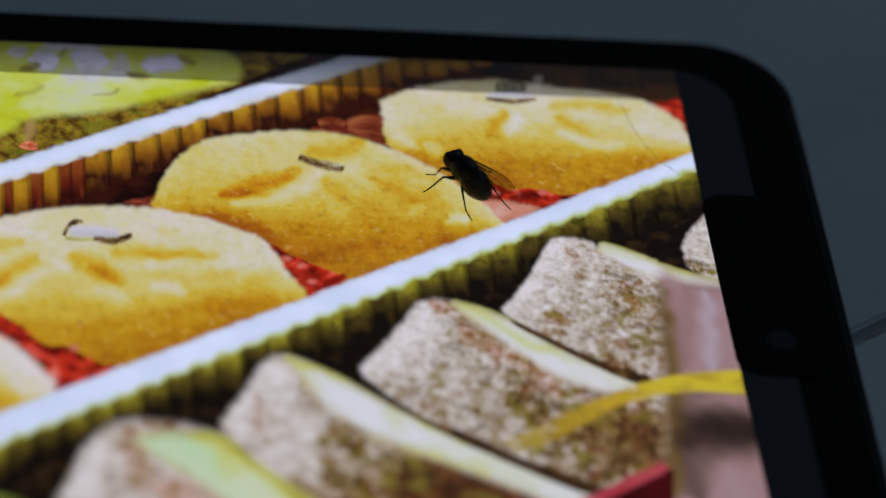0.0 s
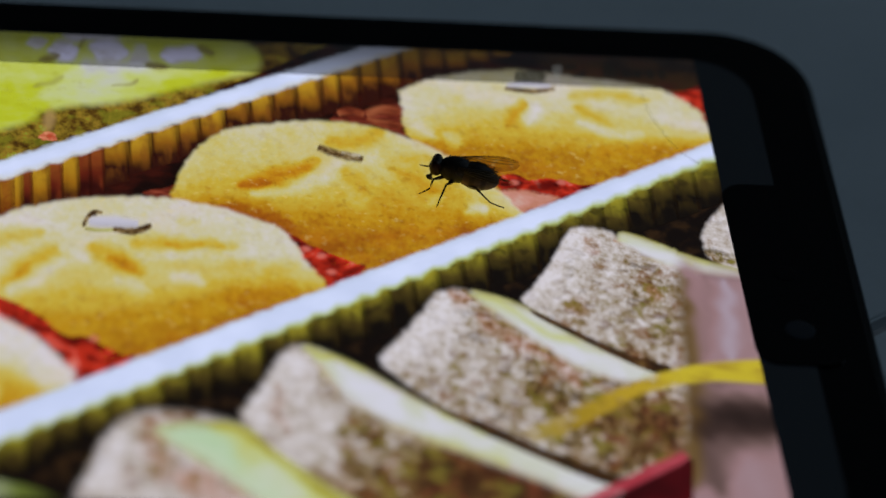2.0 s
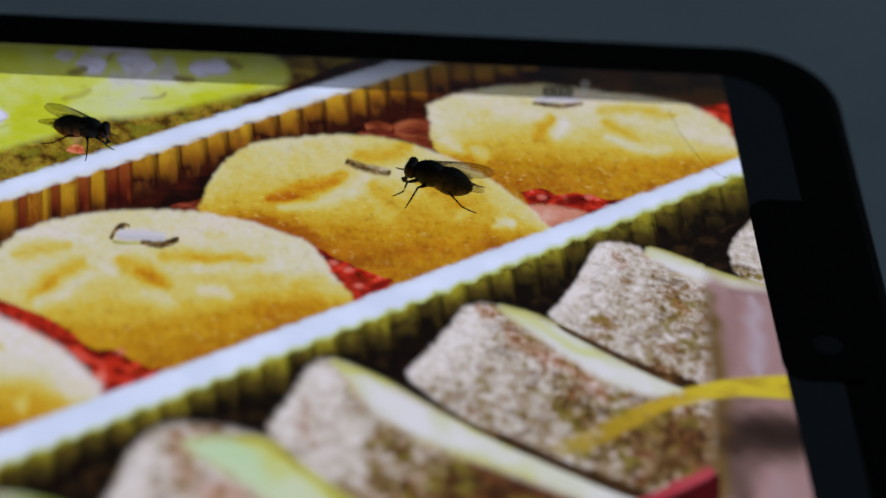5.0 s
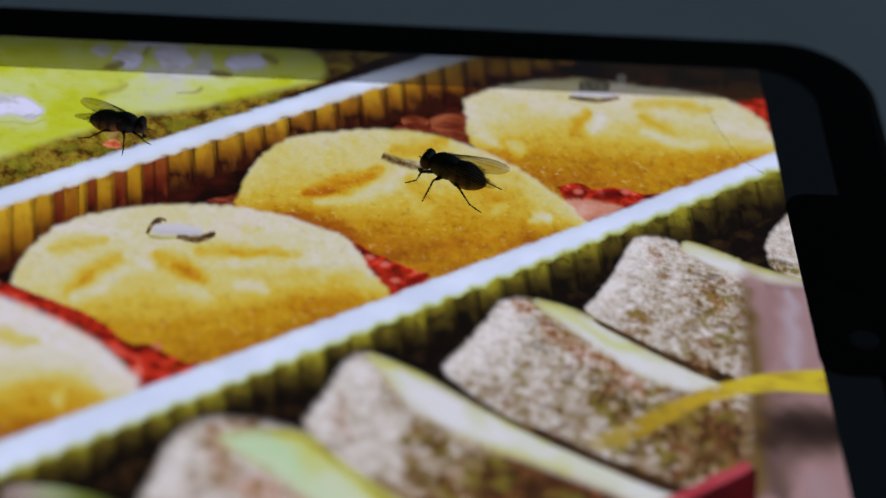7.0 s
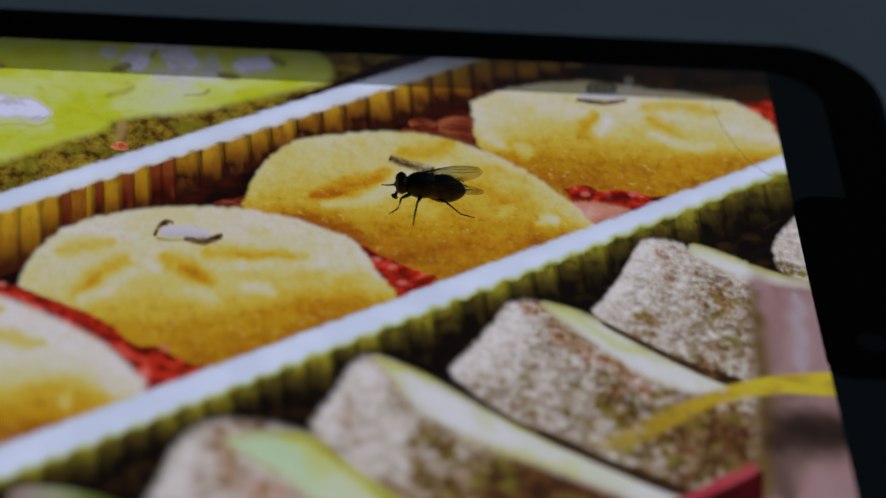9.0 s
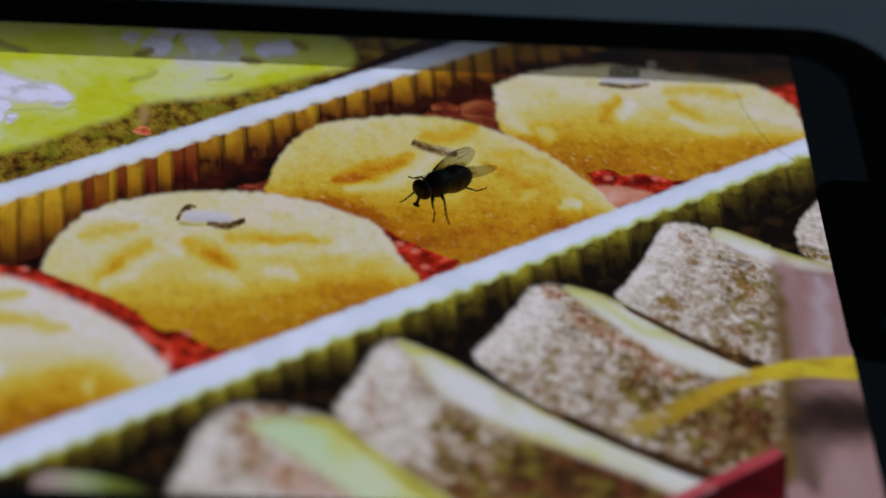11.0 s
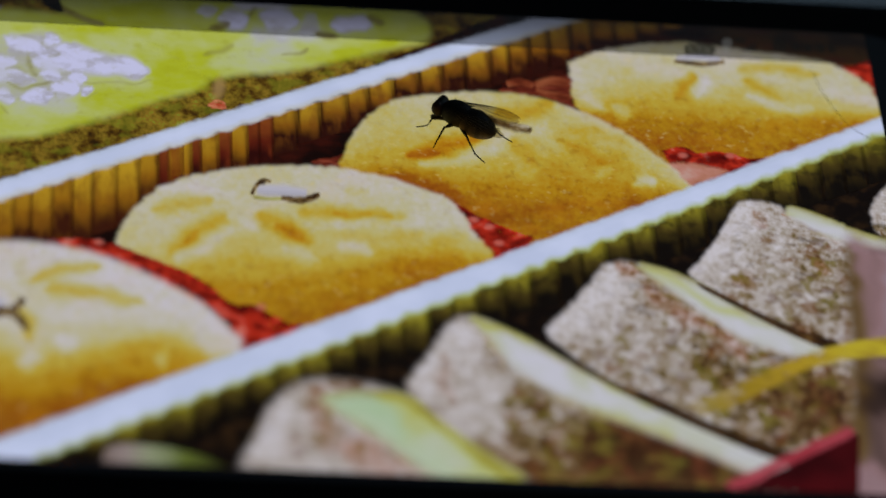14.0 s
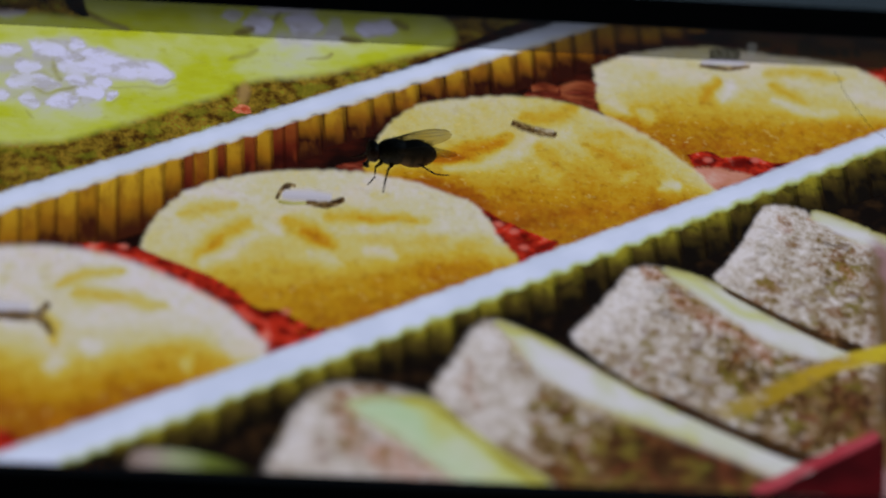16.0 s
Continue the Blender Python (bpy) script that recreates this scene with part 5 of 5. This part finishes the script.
cake.stroke(0.7, 1.0, 0.6, (-55.3, 5.7), (-55, 2.1), hue=0.2)
cake.stroke(0.4, 0.4, 0.7, (-58, 9.2), (-59.1, 4), hue=0.3)
cake.done(29, SOFT_SEEDS, label="cake coated in sesame shown on the display")
filling_edges([(-52.5, 10), (-49, 10.7), (-45.5, 10.4), (-42.9, 7.2), (-39.5, 3.5), (-36.5, 0.3), (-40.8, -1.2), (-44.4, 1), (-47, 4.1), (-49.7, 6.7), (-51.7, 8.5)], 30)
top = Picture("cake_filling", [(-52.5, 10), (-49, 10.7), (-45.5, 10.4), (-42.9, 7.2), (-39.5, 3.5), (-36.5, 0.3), (-40.8, -1.2), (-44.4, 1), (-47, 4.1), (-49.7, 6.7), (-51.7, 8.5)], 0.3, 1.4, base=0.72)
top.stroke(0.57, 1.47, 0.50, (-47.3, 8.1), (-45, 5.7))
top.stroke(0.52, 1.00, 0.59, (-41.9, 3.7), (-38.7, 1.8))
top.stroke(0.22, 0.60, 0.77, (-49, 11.5), (-44.8, 9.5), (-41.4, 4.5), (-36.9, 0.6))
top.stroke(0.8, 1.5, 0.7, (-44.2, 4.3), (-41.5, 2.3))
top.hue += 0.2
top.stroke(0.5, 0.9, 0.5, (-46.2, 8.2), (-44.6, 6.4))
top.stroke(0.68, 1.6, 0.8, (-51.5, 9.5), (-48.5, 9.0), (-46.5, 6.0), hue=1)
top.stroke(0.76, 1.3, 0.7, (-48.5, 6.3), (-45.6, 3.4), (-42.5, 0.6), hue=0.7)
top.done(30, FILLING)
shape("sesame_cake", [(-70.8, 1.2), (-70, 2.8), (-66.1, 2.9), (-61.9, 1.5), (-60.6, -0.4), (-70.2, -1)], 29, END_CAKE, 0.1)

# blurred bar, yellow band and red corner at the end of the picture
bar = Picture("mauve_bar", [(-5.6, 34.4), (-3, 34.4), (-0.6, 34.2), (2.7, 34.2), (2.4, 20), (0.4, 1.5), (-4, 0), (-8.9, 0), (-7.2, 18)], 0.0, 2.0, base=0.78)
bar.stroke(0.7, 0.7, 0.9, (-3.3, 32.9), (-4.4, 22.5))
bar.stroke(1, 0.7, 0.9, (-1.5, 33), (-2.4, 22.6))
bar.stroke(0.28, 0.9, 0.95, (-5.9, 33.6), (-5.9, 27.9), (-6.3, 21.6), (-6.8, 15.4), (-8, 6.4), hue=1.0)
bar.stroke(1, 1.5, 0.9, (-3.7, 17), (-1.2, 17.1))
bar.stroke(0.04, 1.89, 1, (-6.3, 12.8), (-4.1, 13.9), (0.3, 13.8))
bar.stroke(0.14, 1.89, 0.65, (-5.9, 13.6), (-6.4, 8.7), (-5.8, 5))
bar.stroke(0.8, 1.5, 0.8, (-2.9, 8.5), (-2.1, 3.7))
bar.stroke(0.35, 0.8, 0.8, (-7.7, 10.8), (-8, 4.9), hue=1.0)
bar.stroke(0.45, 0.4, 0.6, (-6.7, 18.5), (-3.9, 18.9), (-0, 18.9))
bar.done(31, MAUVE)
shape("red_corner", [(-19.6, 0.7), (-14.1, 3.7), (-8.4, 8.7), (-7.8, 8.2), (-8.9, -0.6), (-19.8, -1.3)], 33, WINE, straight=True)
shape("pink_edge", [(-19.8, 1.1), (-16, 3.8), (-11.9, 6.8), (-8.4, 9.2), (-8.1, 8.6), (-8.5, 7.8), (-12, 5.3), (-16.2, 2.3), (-19, 0.3)], 34, PINK, straight=True, soft=0.8)
shape("yellow_band", [(-21.5, 11.5), (-18.7, 13.2), (-15, 16), (-11.3, 18.5), (-8.1, 20.2), (-4, 21.5), (2, 22), (1.6, 19), (-4.4, 18.9), (-7.9, 18.1), (-11, 16.6), (-14.8, 13.7), (-18.5, 10.8), (-20.7, 10.2)], 33, YELLOW, soft=1.1)

# status bar of the telephone
shape("status_bar", [(-140, 62), (0, 62), (0, 67), (-140, 67)], 36, BAR, straight=True, soft=0.0)
shape("status_icon", [(-17.1, 63.5), (-16.9, 63.8), (-14.6, 63.9), (-14.3, 63.6), (-14.5, 62.6), (-14.7, 62.4), (-17.1, 62.3), (-17.2, 62.5)], 38, ICON, straight=True, soft=0.15)
shape("status_icon", [(-11.9, 63.3), (-10.4, 64.8), (-10.6, 63.3)], 38, ICON, straight=True, soft=0.15)
shape("status_icon", [(-8.7, 65.2), (-8.5, 65.2), (-8.5, 65.5), (-7.8, 65.5), (-7.9, 65.3), (-7.6, 65.3), (-7.7, 63.5), (-8.9, 63.5)], 38, ICON, straight=True, soft=0.15)
shape("status_icon", [(-12.4, 65.3), (-11.3, 65.3), (-11.3, 64.6), (-12.4, 64.6)], 38, ICON, straight=True, soft=0.15)
shape("status_icon", [(-13.4, 64.9), (-12.7, 65), (-12.9, 63.8), (-13.2, 63), (-13.5, 63.5)], 38, PALE_ICON, soft=0.15)
for k in range(4):
    x, y = (-6.9, 64.3)
    x += 1.05 * k + 0.15 * (k > 1)
    shape("clock_bar", [(x, y - 0.62), (x + 0.55, y - 0.62), (x + 0.55, y + 0.62), (x, y + 0.62)], 38, ICON, straight=True, soft=0.15)


def lettering(text, x, y, size, width, material, layer):
    cu = bpy.data.curves.new("lettering", "FONT")
    cu.body, cu.size, cu.align_x, cu.align_y = text, size * MM, "CENTER", "CENTER"
    cu.materials.append(material)
    ob = new("lettering", cu)
    ob.parent = display
    ob.matrix_local = pose(x * MM, y * MM, GLASS + layer * LAYER) @ Matrix.Diagonal((width, 1, 1, 1))
    return ob


lettering("LTE", *(-15.8, 63.1), 1.35, 1.0, PALE_ICON, 39)
lettering("Vo", *(-16.1, 64.4), 1.35, 1.2, ICON, 39)

# ---- a hair on the glass ----
hair = part("hair", tube(bmesh.new(), [(x * MM, y * MM, GLASS + 0.00016) for x, y in curve_points([(-5.7, 61.4), (-5.5, 59.9), (-5.1, 57.5), (-4.3, 55.1), (-3.4, 52.7), (-2.4, 51.3), (-1.4, 50.3)], False, 6)], [0.00001] + [0.000019] * 35 + [0.00001]), HAIR)
tagged(hair, "fine dark curved hair lying on the phone glass", "hair")


# ---- flies ----
def fly(label, abdomen_look, scale=1.0):
    """A house fly: x ahead, z up, its feet at z = 0; millimetres inside."""
    s = MM * scale
    body = tagged(new("fly"), label, "fly", "flies on the display")

    def egg(name, centre, size, material, parent, taper=0.0, lab="", rings=14, sides=20):
        bm = ball(bmesh.new(), (0, 0, 0), [v * s for v in size], rings, sides, taper)
        ob = part(name, bm, material, parent, lab, True)
        ob.location = Vector(centre) * s
        return ob

    thorax = egg("thorax", (0.42, 0, 1.78), (1.56, 1.10, 1.14), FLY, body, 0.0, "dark grey bristly thorax")
    abdomen = egg("abdomen", (-1.42, 0, 1.52), (1.92, 1.20, 1.16), abdomen_look, body, 0.16, "dark banded abdomen, brownish at its sides")
    abdomen.rotation_euler = (0, radians(-6), 0)
    egg("scutellum", (-0.78, 0, 2.22), (0.75, 0.72, 0.46), FLY, body, 0.1, "dark shield behind the thorax", 10, 14)
    head = egg("head", (2.06, 0, 1.78), (0.60, 0.92, 0.84), FLY, body, 0, "dark head")
    for side in (1, -1):
        eye = egg("eye", (0.08, 0.52 * side, 0.10), (0.50, 0.46, 0.70), EYE_RED, head, 0, "dark red compound eye", 10, 14)
        bm = tube(bmesh.new(), [Vector(p) * s for p in ((0.42, 0.12 * side, 0.12), (0.60, 0.15 * side, 0.02), (0.66, 0.16 * side, -0.22))], [0.06 * s, 0.075 * s, 0.04 * s])
        part("antenna", bm, LEG, head, "", True)
    bm = tube(bmesh.new(), [Vector(p) * s for p in ((0.22, 0, -0.45), (0.34, 0, -0.85), (0.46, 0, -1.15), (0.52, 0, -1.32), (0.56, 0, -1.42))], [0.20 * s, 0.14 * s, 0.15 * s, 0.34 * s, 0.24 * s], 9)
    part("proboscis", bm, LEG, head, "stubby dark mouthpart", True)

    # bristles on the back
    bm = bmesh.new()
    rnd = random.Random(3)
    for _ in range(120):
        a, b = rnd.uniform(-1.3, 1.3), rnd.uniform(-1.0, 1.0)
        w = Vector((b, math.sin(a) * 0.75, math.cos(a) * 0.8))
        p = Vector((1.2 * w.x, 0.92 * w.y, 0.92 * w.z)) * (1.0 / max(0.75, w.length))
        tip = p + Vector((-0.30, 0, 0)) + w * rnd.uniform(0.25, 0.55)
        tube(bm, [p * s * 0.95, (p + tip) * 0.5 * s + Vector((0.03, 0, 0.02)) * s, tip * s], [0.028 * s, 0.020 * s, 0.008 * s], 4)
    part("bristles", bm, LEG, thorax)

    bm = bmesh.new()
    for _ in range(110):
        a, b = rnd.uniform(-1.7, 1.7), rnd.uniform(-0.95, 0.75)
        r = math.sqrt(1 - b * b)
        p = Vector((1.90 * b, 1.16 * r * math.sin(a), 1.12 * r * math.cos(a)))
        tip = p + Vector((-0.32, 0.16 * math.sin(a), 0.16 * math.cos(a))) * rnd.uniform(0.7, 1.3)
        tube(bm, [p * s, p.lerp(tip, 0.5) * s + Vector((0, 0, 0.02)) * s, tip * s], [0.024 * s, 0.017 * s, 0.008 * s], 4)
    part("abdomen_bristles", bm, LEG, abdomen)

    bm = bmesh.new()
    for k in range(14):
        a = -0.9 + 1.8 * (k % 7) / 6
        p = Vector((0.42 if k < 7 else 0.1, 0.75 * math.sin(a) * (1 if k < 7 else 0.8), 0.35 if k < 7 else 0.68))
        tube(bm, [p * s, (p + Vector((0.24, 0.10 * math.sin(a), 0.16))) * s], [0.016 * s, 0.004 * s], 4)
    part("head_bristles", bm, LEG, head)

    # wings: a thin, slightly arched membrane with veins
    wings = []
    for side in (1, -1):
        def wing_point(u, v):
            """u along the wing, v across it from the front edge."""
            far = max(0.0, (u - 0.55) / 0.452)
            near = min(1.0, u / 0.55)
            chord = (0.40 + 1.45 * (3 * near ** 2 - 2 * near ** 3)) * math.sqrt(max(0.0, 1 - far * far))
            return Vector((-5.15 * u + 0.25 * math.sin(math.pi * v) * u, side * (0.30 - chord * v + 0.46 * math.sin(2.2 * u) - (0.75 * (1 - math.sqrt(max(0.0, 1 - far * far))))), 0.16 * math.sin(math.pi * v) + 0.10 * math.sin(6 * u) * v)) * s
        bm = bmesh.new()
        us, vs = 20, 7
        grid = [[bm.verts.new(wing_point(i / us, j / vs)) for j in range(vs + 1)] for i in range(us + 1)]
        for i in range(us):
            for j in range(vs):
                q = (grid[i][j], grid[i + 1][j], grid[i + 1][j + 1], grid[i][j + 1])
                bm.faces.new(q if side > 0 else q[::-1])
        bmesh.ops.remove_doubles(bm, verts=bm.verts[:], dist=0.00001)
        bmesh.ops.solidify(bm, geom=bm.faces[:], thickness=0.000012)
        wing = part("wing", bm, WING, body, "clear brownish wing with dark veins", True)
        bm = bmesh.new()
        for v0, v1, reach in ((0.0, 0.02, 0.97), (0.10, 0.16, 0.93), (0.22, 0.38, 0.96), (0.38, 0.62, 0.92), (0.55, 0.85, 0.70)):
            line = [wing_point(0.03 + (reach - 0.03) * k / 12, v0 + (v1 - v0) * k / 12) + Vector((0, 0, 0.02)) * s for k in range(13)]
            tube(bm, line, [(0.036 - 0.0018 * k) * s for k in range(13)], 5)
        for u, v0, v1 in ((0.42, 0.2, 0.36), (0.62, 0.36, 0.62)):
            tube(bm, [wing_point(u, v0) + Vector((0, 0, 0.02)) * s, wing_point(u + 0.03, v1) + Vector((0, 0, 0.02)) * s], [0.018 * s, 0.018 * s], 5)
        part("vein", bm, VEIN, wing, "dark wing veins")
        wing.matrix_local = wing_rest(side, s)
        wings.append((wing, side))

    # legs: hip, knee, shin and foot
    legs = []
    for hip, knee, ankle, toe in LEGS:
        for side in (1, -1):
            k = Vector((1, side, 1))
            if hip[0] > 1 and side < 0:      # one forefoot is held up, feeling ahead
                knee, ankle, toe = (2.05, 0.95, 1.20), (2.85, 1.20, 0.75), (3.60, 1.40, 0.62)
            h, a, b, c = (Vector(p) * k * s for p in (hip, knee, ankle, toe))
            line = [h, h.lerp(a, 0.5), a, a.lerp(b, 0.5), b, b.lerp(c, 0.6) + Vector((0, 0, -0.03 * s)), c]
            bm = tube(bmesh.new(), [p - h for p in line], [0.17 * s, 0.17 * s, 0.10 * s, 0.08 * s, 0.068 * s, 0.055 * s, 0.042 * s], 8)
            for i in range(10):
                p = (a.lerp(b, i / 10) if i > 3 else h.lerp(a, 0.3 + i / 6)) - h
                tube(bm, [p, p + Vector(((-0.10 - 0.02 * (i % 3)) * s, side * (0.10 if i % 2 else -0.05) * s, -0.12 * s))], [0.014 * s, 0.004 * s], 4)
            leg = part("leg", bm, LEG, body, "", True)
            leg.location = h
            legs.append((leg, side))
    return body, wings, legs


def wing_rest(side, s, spread=0.0, lift=0.0):
    return pose(0.35 * s, 0.62 * side * s, 2.40 * s, (6 + lift) * side, 1 + 0.5 * lift, side * (-(11 + spread)))


LEGS = (
    ((1.25, 0.45, 1.15), (2.15, 1.05, 1.10), (2.35, 1.50, 0.40), (3.15, 1.95, 0.05)),
    ((0.45, 0.60, 1.00), (0.80, 1.80, 1.30), (1.00, 2.75, 0.42), (1.05, 3.50, 0.05)),
    ((-0.30, 0.55, 1.00), (-1.50, 1.40, 1.20), (-2.85, 1.80, 0.28), (-4.10, 1.95, 0.05)),
)
walker, walker_wings, walker_legs = fly("dark house fly with clear wings walking on the phone display", DARK_ABDOMEN, 1.06)
visitor, visitor_wings, visitor_legs = fly("dark house fly with brownish abdomen resting on the phone display", ABDOMEN, 0.86)


# ---- floor tiles ----
bm = box(bmesh.new(), -0.2992, -0.2992, -0.008, 0.2992, 0.2992, 0.0)
bmesh.ops.bevel(bm, geom=[e for e in bm.edges if all(abs(v.co.z) < 1e-6 for v in e.verts)], offset=0.0003, segments=2, affect="EDGES")
tile = part("floor_tile", bm, TILE, floor)
turn = Matrix.Rotation(radians(JOINT), 4, "Z")
corner = Vector((0.0134, 0.0379, 0))
used = False
for i in range(-6, 6):
    for j in range(-6, 6):
        place = Matrix.Translation(corner + turn @ Vector((0.35 + 0.6 * i, 0.3 + 0.6 * j, 0))) @ turn
        ends = [place @ Vector((x, y, 0)) for x in (-0.3, 0.3) for y in (-0.3, 0.3)]
        if all(max(abs(e.x), abs(e.y)) < 1.999 for e in ends):
            ob = tile
            if used:
                ob = tile.copy()
                scene.collection.objects.link(ob)
            used = True
        elif any(max(abs(e.x), abs(e.y)) < 2.3 for e in ends):
            # a tile cut to the wall
            bm = bmesh.new()
            bm.from_mesh(tile.data)
            bm.transform(place)
            for normal in ((1, 0, 0), (-1, 0, 0), (0, 1, 0), (0, -1, 0)):
                cut = bmesh.ops.bisect_plane(bm, geom=bm.verts[:] + bm.edges[:] + bm.faces[:], plane_co=Vector(normal) * 1.998, plane_no=normal, clear_outer=True)
                bmesh.ops.holes_fill(bm, edges=[e for e in cut["geom_cut"] if isinstance(e, bmesh.types.BMEdge)])
            if not bm.faces:
                bm.free()
                continue
            bm.transform(place.inverted())
            ob = part("floor_tile", bm, TILE, floor)
        else:
            continue
        ob.matrix_local = place


# ---- what moves ----
WALK = [
    (0, -21.65, 46.83, 118),
    (0.2, -21.41, 46.2, 116.6),
    (0.5, -21.88, 47.54, 121.9),
    (0.7, -22.26, 47.37, 126.6),
    (1, -22.65, 46.82, 135.7),
    (1.2, -23.36, 46.7, 139.5),
    (1.5, -23.81, 46.2, 146.3),
    (1.7, -24.52, 45.75, 154.1),
    (2, -24.05, 45.44, 164.2),
    (2.2, -24.26, 44.84, 164.4),
    (2.5, -25.03, 43.88, 176.2),
    (2.7, -25.75, 44.51, 167.1),
    (3, -25.83, 45.2, 156.4),
    (3.2, -25.47, 44.73, 152.7),
    (3.5, -25.75, 46.64, 137.2),
    (3.7, -25.85, 47.55, 135.4),
    (5.8, -29.97, 45.26, 177.4),
    (6, -29.68, 45, 179.7),
    (6.2, -30.77, 45.01, 175.6),
    (6.5, -30.92, 46.03, 168.5),
    (6.7, -30.41, 46.44, 163.4),
    (7, -30.61, 46.72, 151.3),
    (7.2, -30.96, 47.09, 148.5),
    (7.5, -31.79, 46.91, 155.2),
    (7.7, -32.03, 46.66, 157.9),
    (8, -32.23, 45.45, 170.8),
    (8.2, -32.5, 44.72, 175.3),
    (8.5, -33.33, 42.99, 187.7),
    (8.7, -33.71, 42.74, 185.8),
    (8.9, -33.75, 44.03, 181.6),
    (9, -33.59, 44.21, 178.8),
    (9.2, -33.71, 44.67, 175.7),
    (11.3, -34.81, 42.17, 219),
    (11.5, -35.55, 42.71, 204.7),
    (11.7, -37.05, 43.36, 185.8),
    (12, -36.77, 44.19, 172.6),
    (12.2, -35.92, 45.82, 164.9),
    (12.5, -36.26, 45.93, 154.5),
    (12.7, -35.48, 46.45, 144.8),
    (13, -37.3, 46.79, 155.4),
    (13.2, -36.85, 47.18, 151.4),
    (13.5, -38.23, 47.27, 149.3),
    (13.7, -37.67, 47.16, 145.2),
    (14, -38.88, 48.29, 146.9),
    (14.2, -39.63, 48.25, 155.2),
    (14.5, -41.03, 46.91, 169.9),
    (14.7, -41.13, 46.14, 171.3),
    (15, -41.58, 45.09, 182),
    (15.2, -41.7, 44.16, 196.6),
    (15.5, -42.56, 44.63, 180.1),
    (15.7, -42.7, 45.18, 181.2),
    (15.8, -44.96, 43.55, 188.1),
    (16, -47.08, 42.92, 186.3),
]


def motions():
    deck = GLASS + 0.00013
    walk(walker, [(t, pose(x * MM, y * MM, deck, 0, 0, heading)) for t, x, y, heading in WALK])
    rest = pose(-0.0598, 0.0521, deck, 0, 0, -14.7)
    walk(visitor, [
        (0.0, pose(-0.62, 0.55, 0.0, 0, 0, -40)), (3.9, pose(-0.62, 0.55, 0.0, 0, 0, -40)), (4.3, pose(-0.45, 0.30, 0.16, 0, 0, -30)),
        (4.7, pose(-0.14, 0.12, 0.06, 0, 0, -20)), (4.9, rest), (7.4, rest), (7.467, rest), (7.5, pose(-0.0475, 0.0560, 0.0190, 0, -20, 25)),
        (7.533, pose(-0.028, 0.066, 0.038, 0, -20, 30)), (7.8, pose(0.22, 0.30, 0.30, 0, -10, 50)), (8.4, pose(0.9, 1.2, 0.0, 0, 0, 80)), (16.0, pose(0.9, 1.2, 0.0, 0, 0, 80))])
    # the legs step in two groups of three while the fly walks
    for i, (leg, side) in enumerate(walker_legs):
        sign = 1 if (i in (0, 3, 4)) else -1
        rows, phase = [], 0
        for k, (t, x, y, heading) in enumerate(WALK):
            px, py, ph = WALK[max(k - 1, 0)][1:]
            way = math.hypot(x - px, y - py) + abs(heading - ph) * 0.03
            phase += 1
            swing = sign * (1 if phase % 2 else -1) * min(14.0, 5.0 * way)
            lift = max(0.0, swing * 0.3)
            rows.append((t, Matrix.Translation(leg.location) @ pose(0, 0, 0, side * lift, 0, side * swing)))
        walk(leg, rows)


motions()
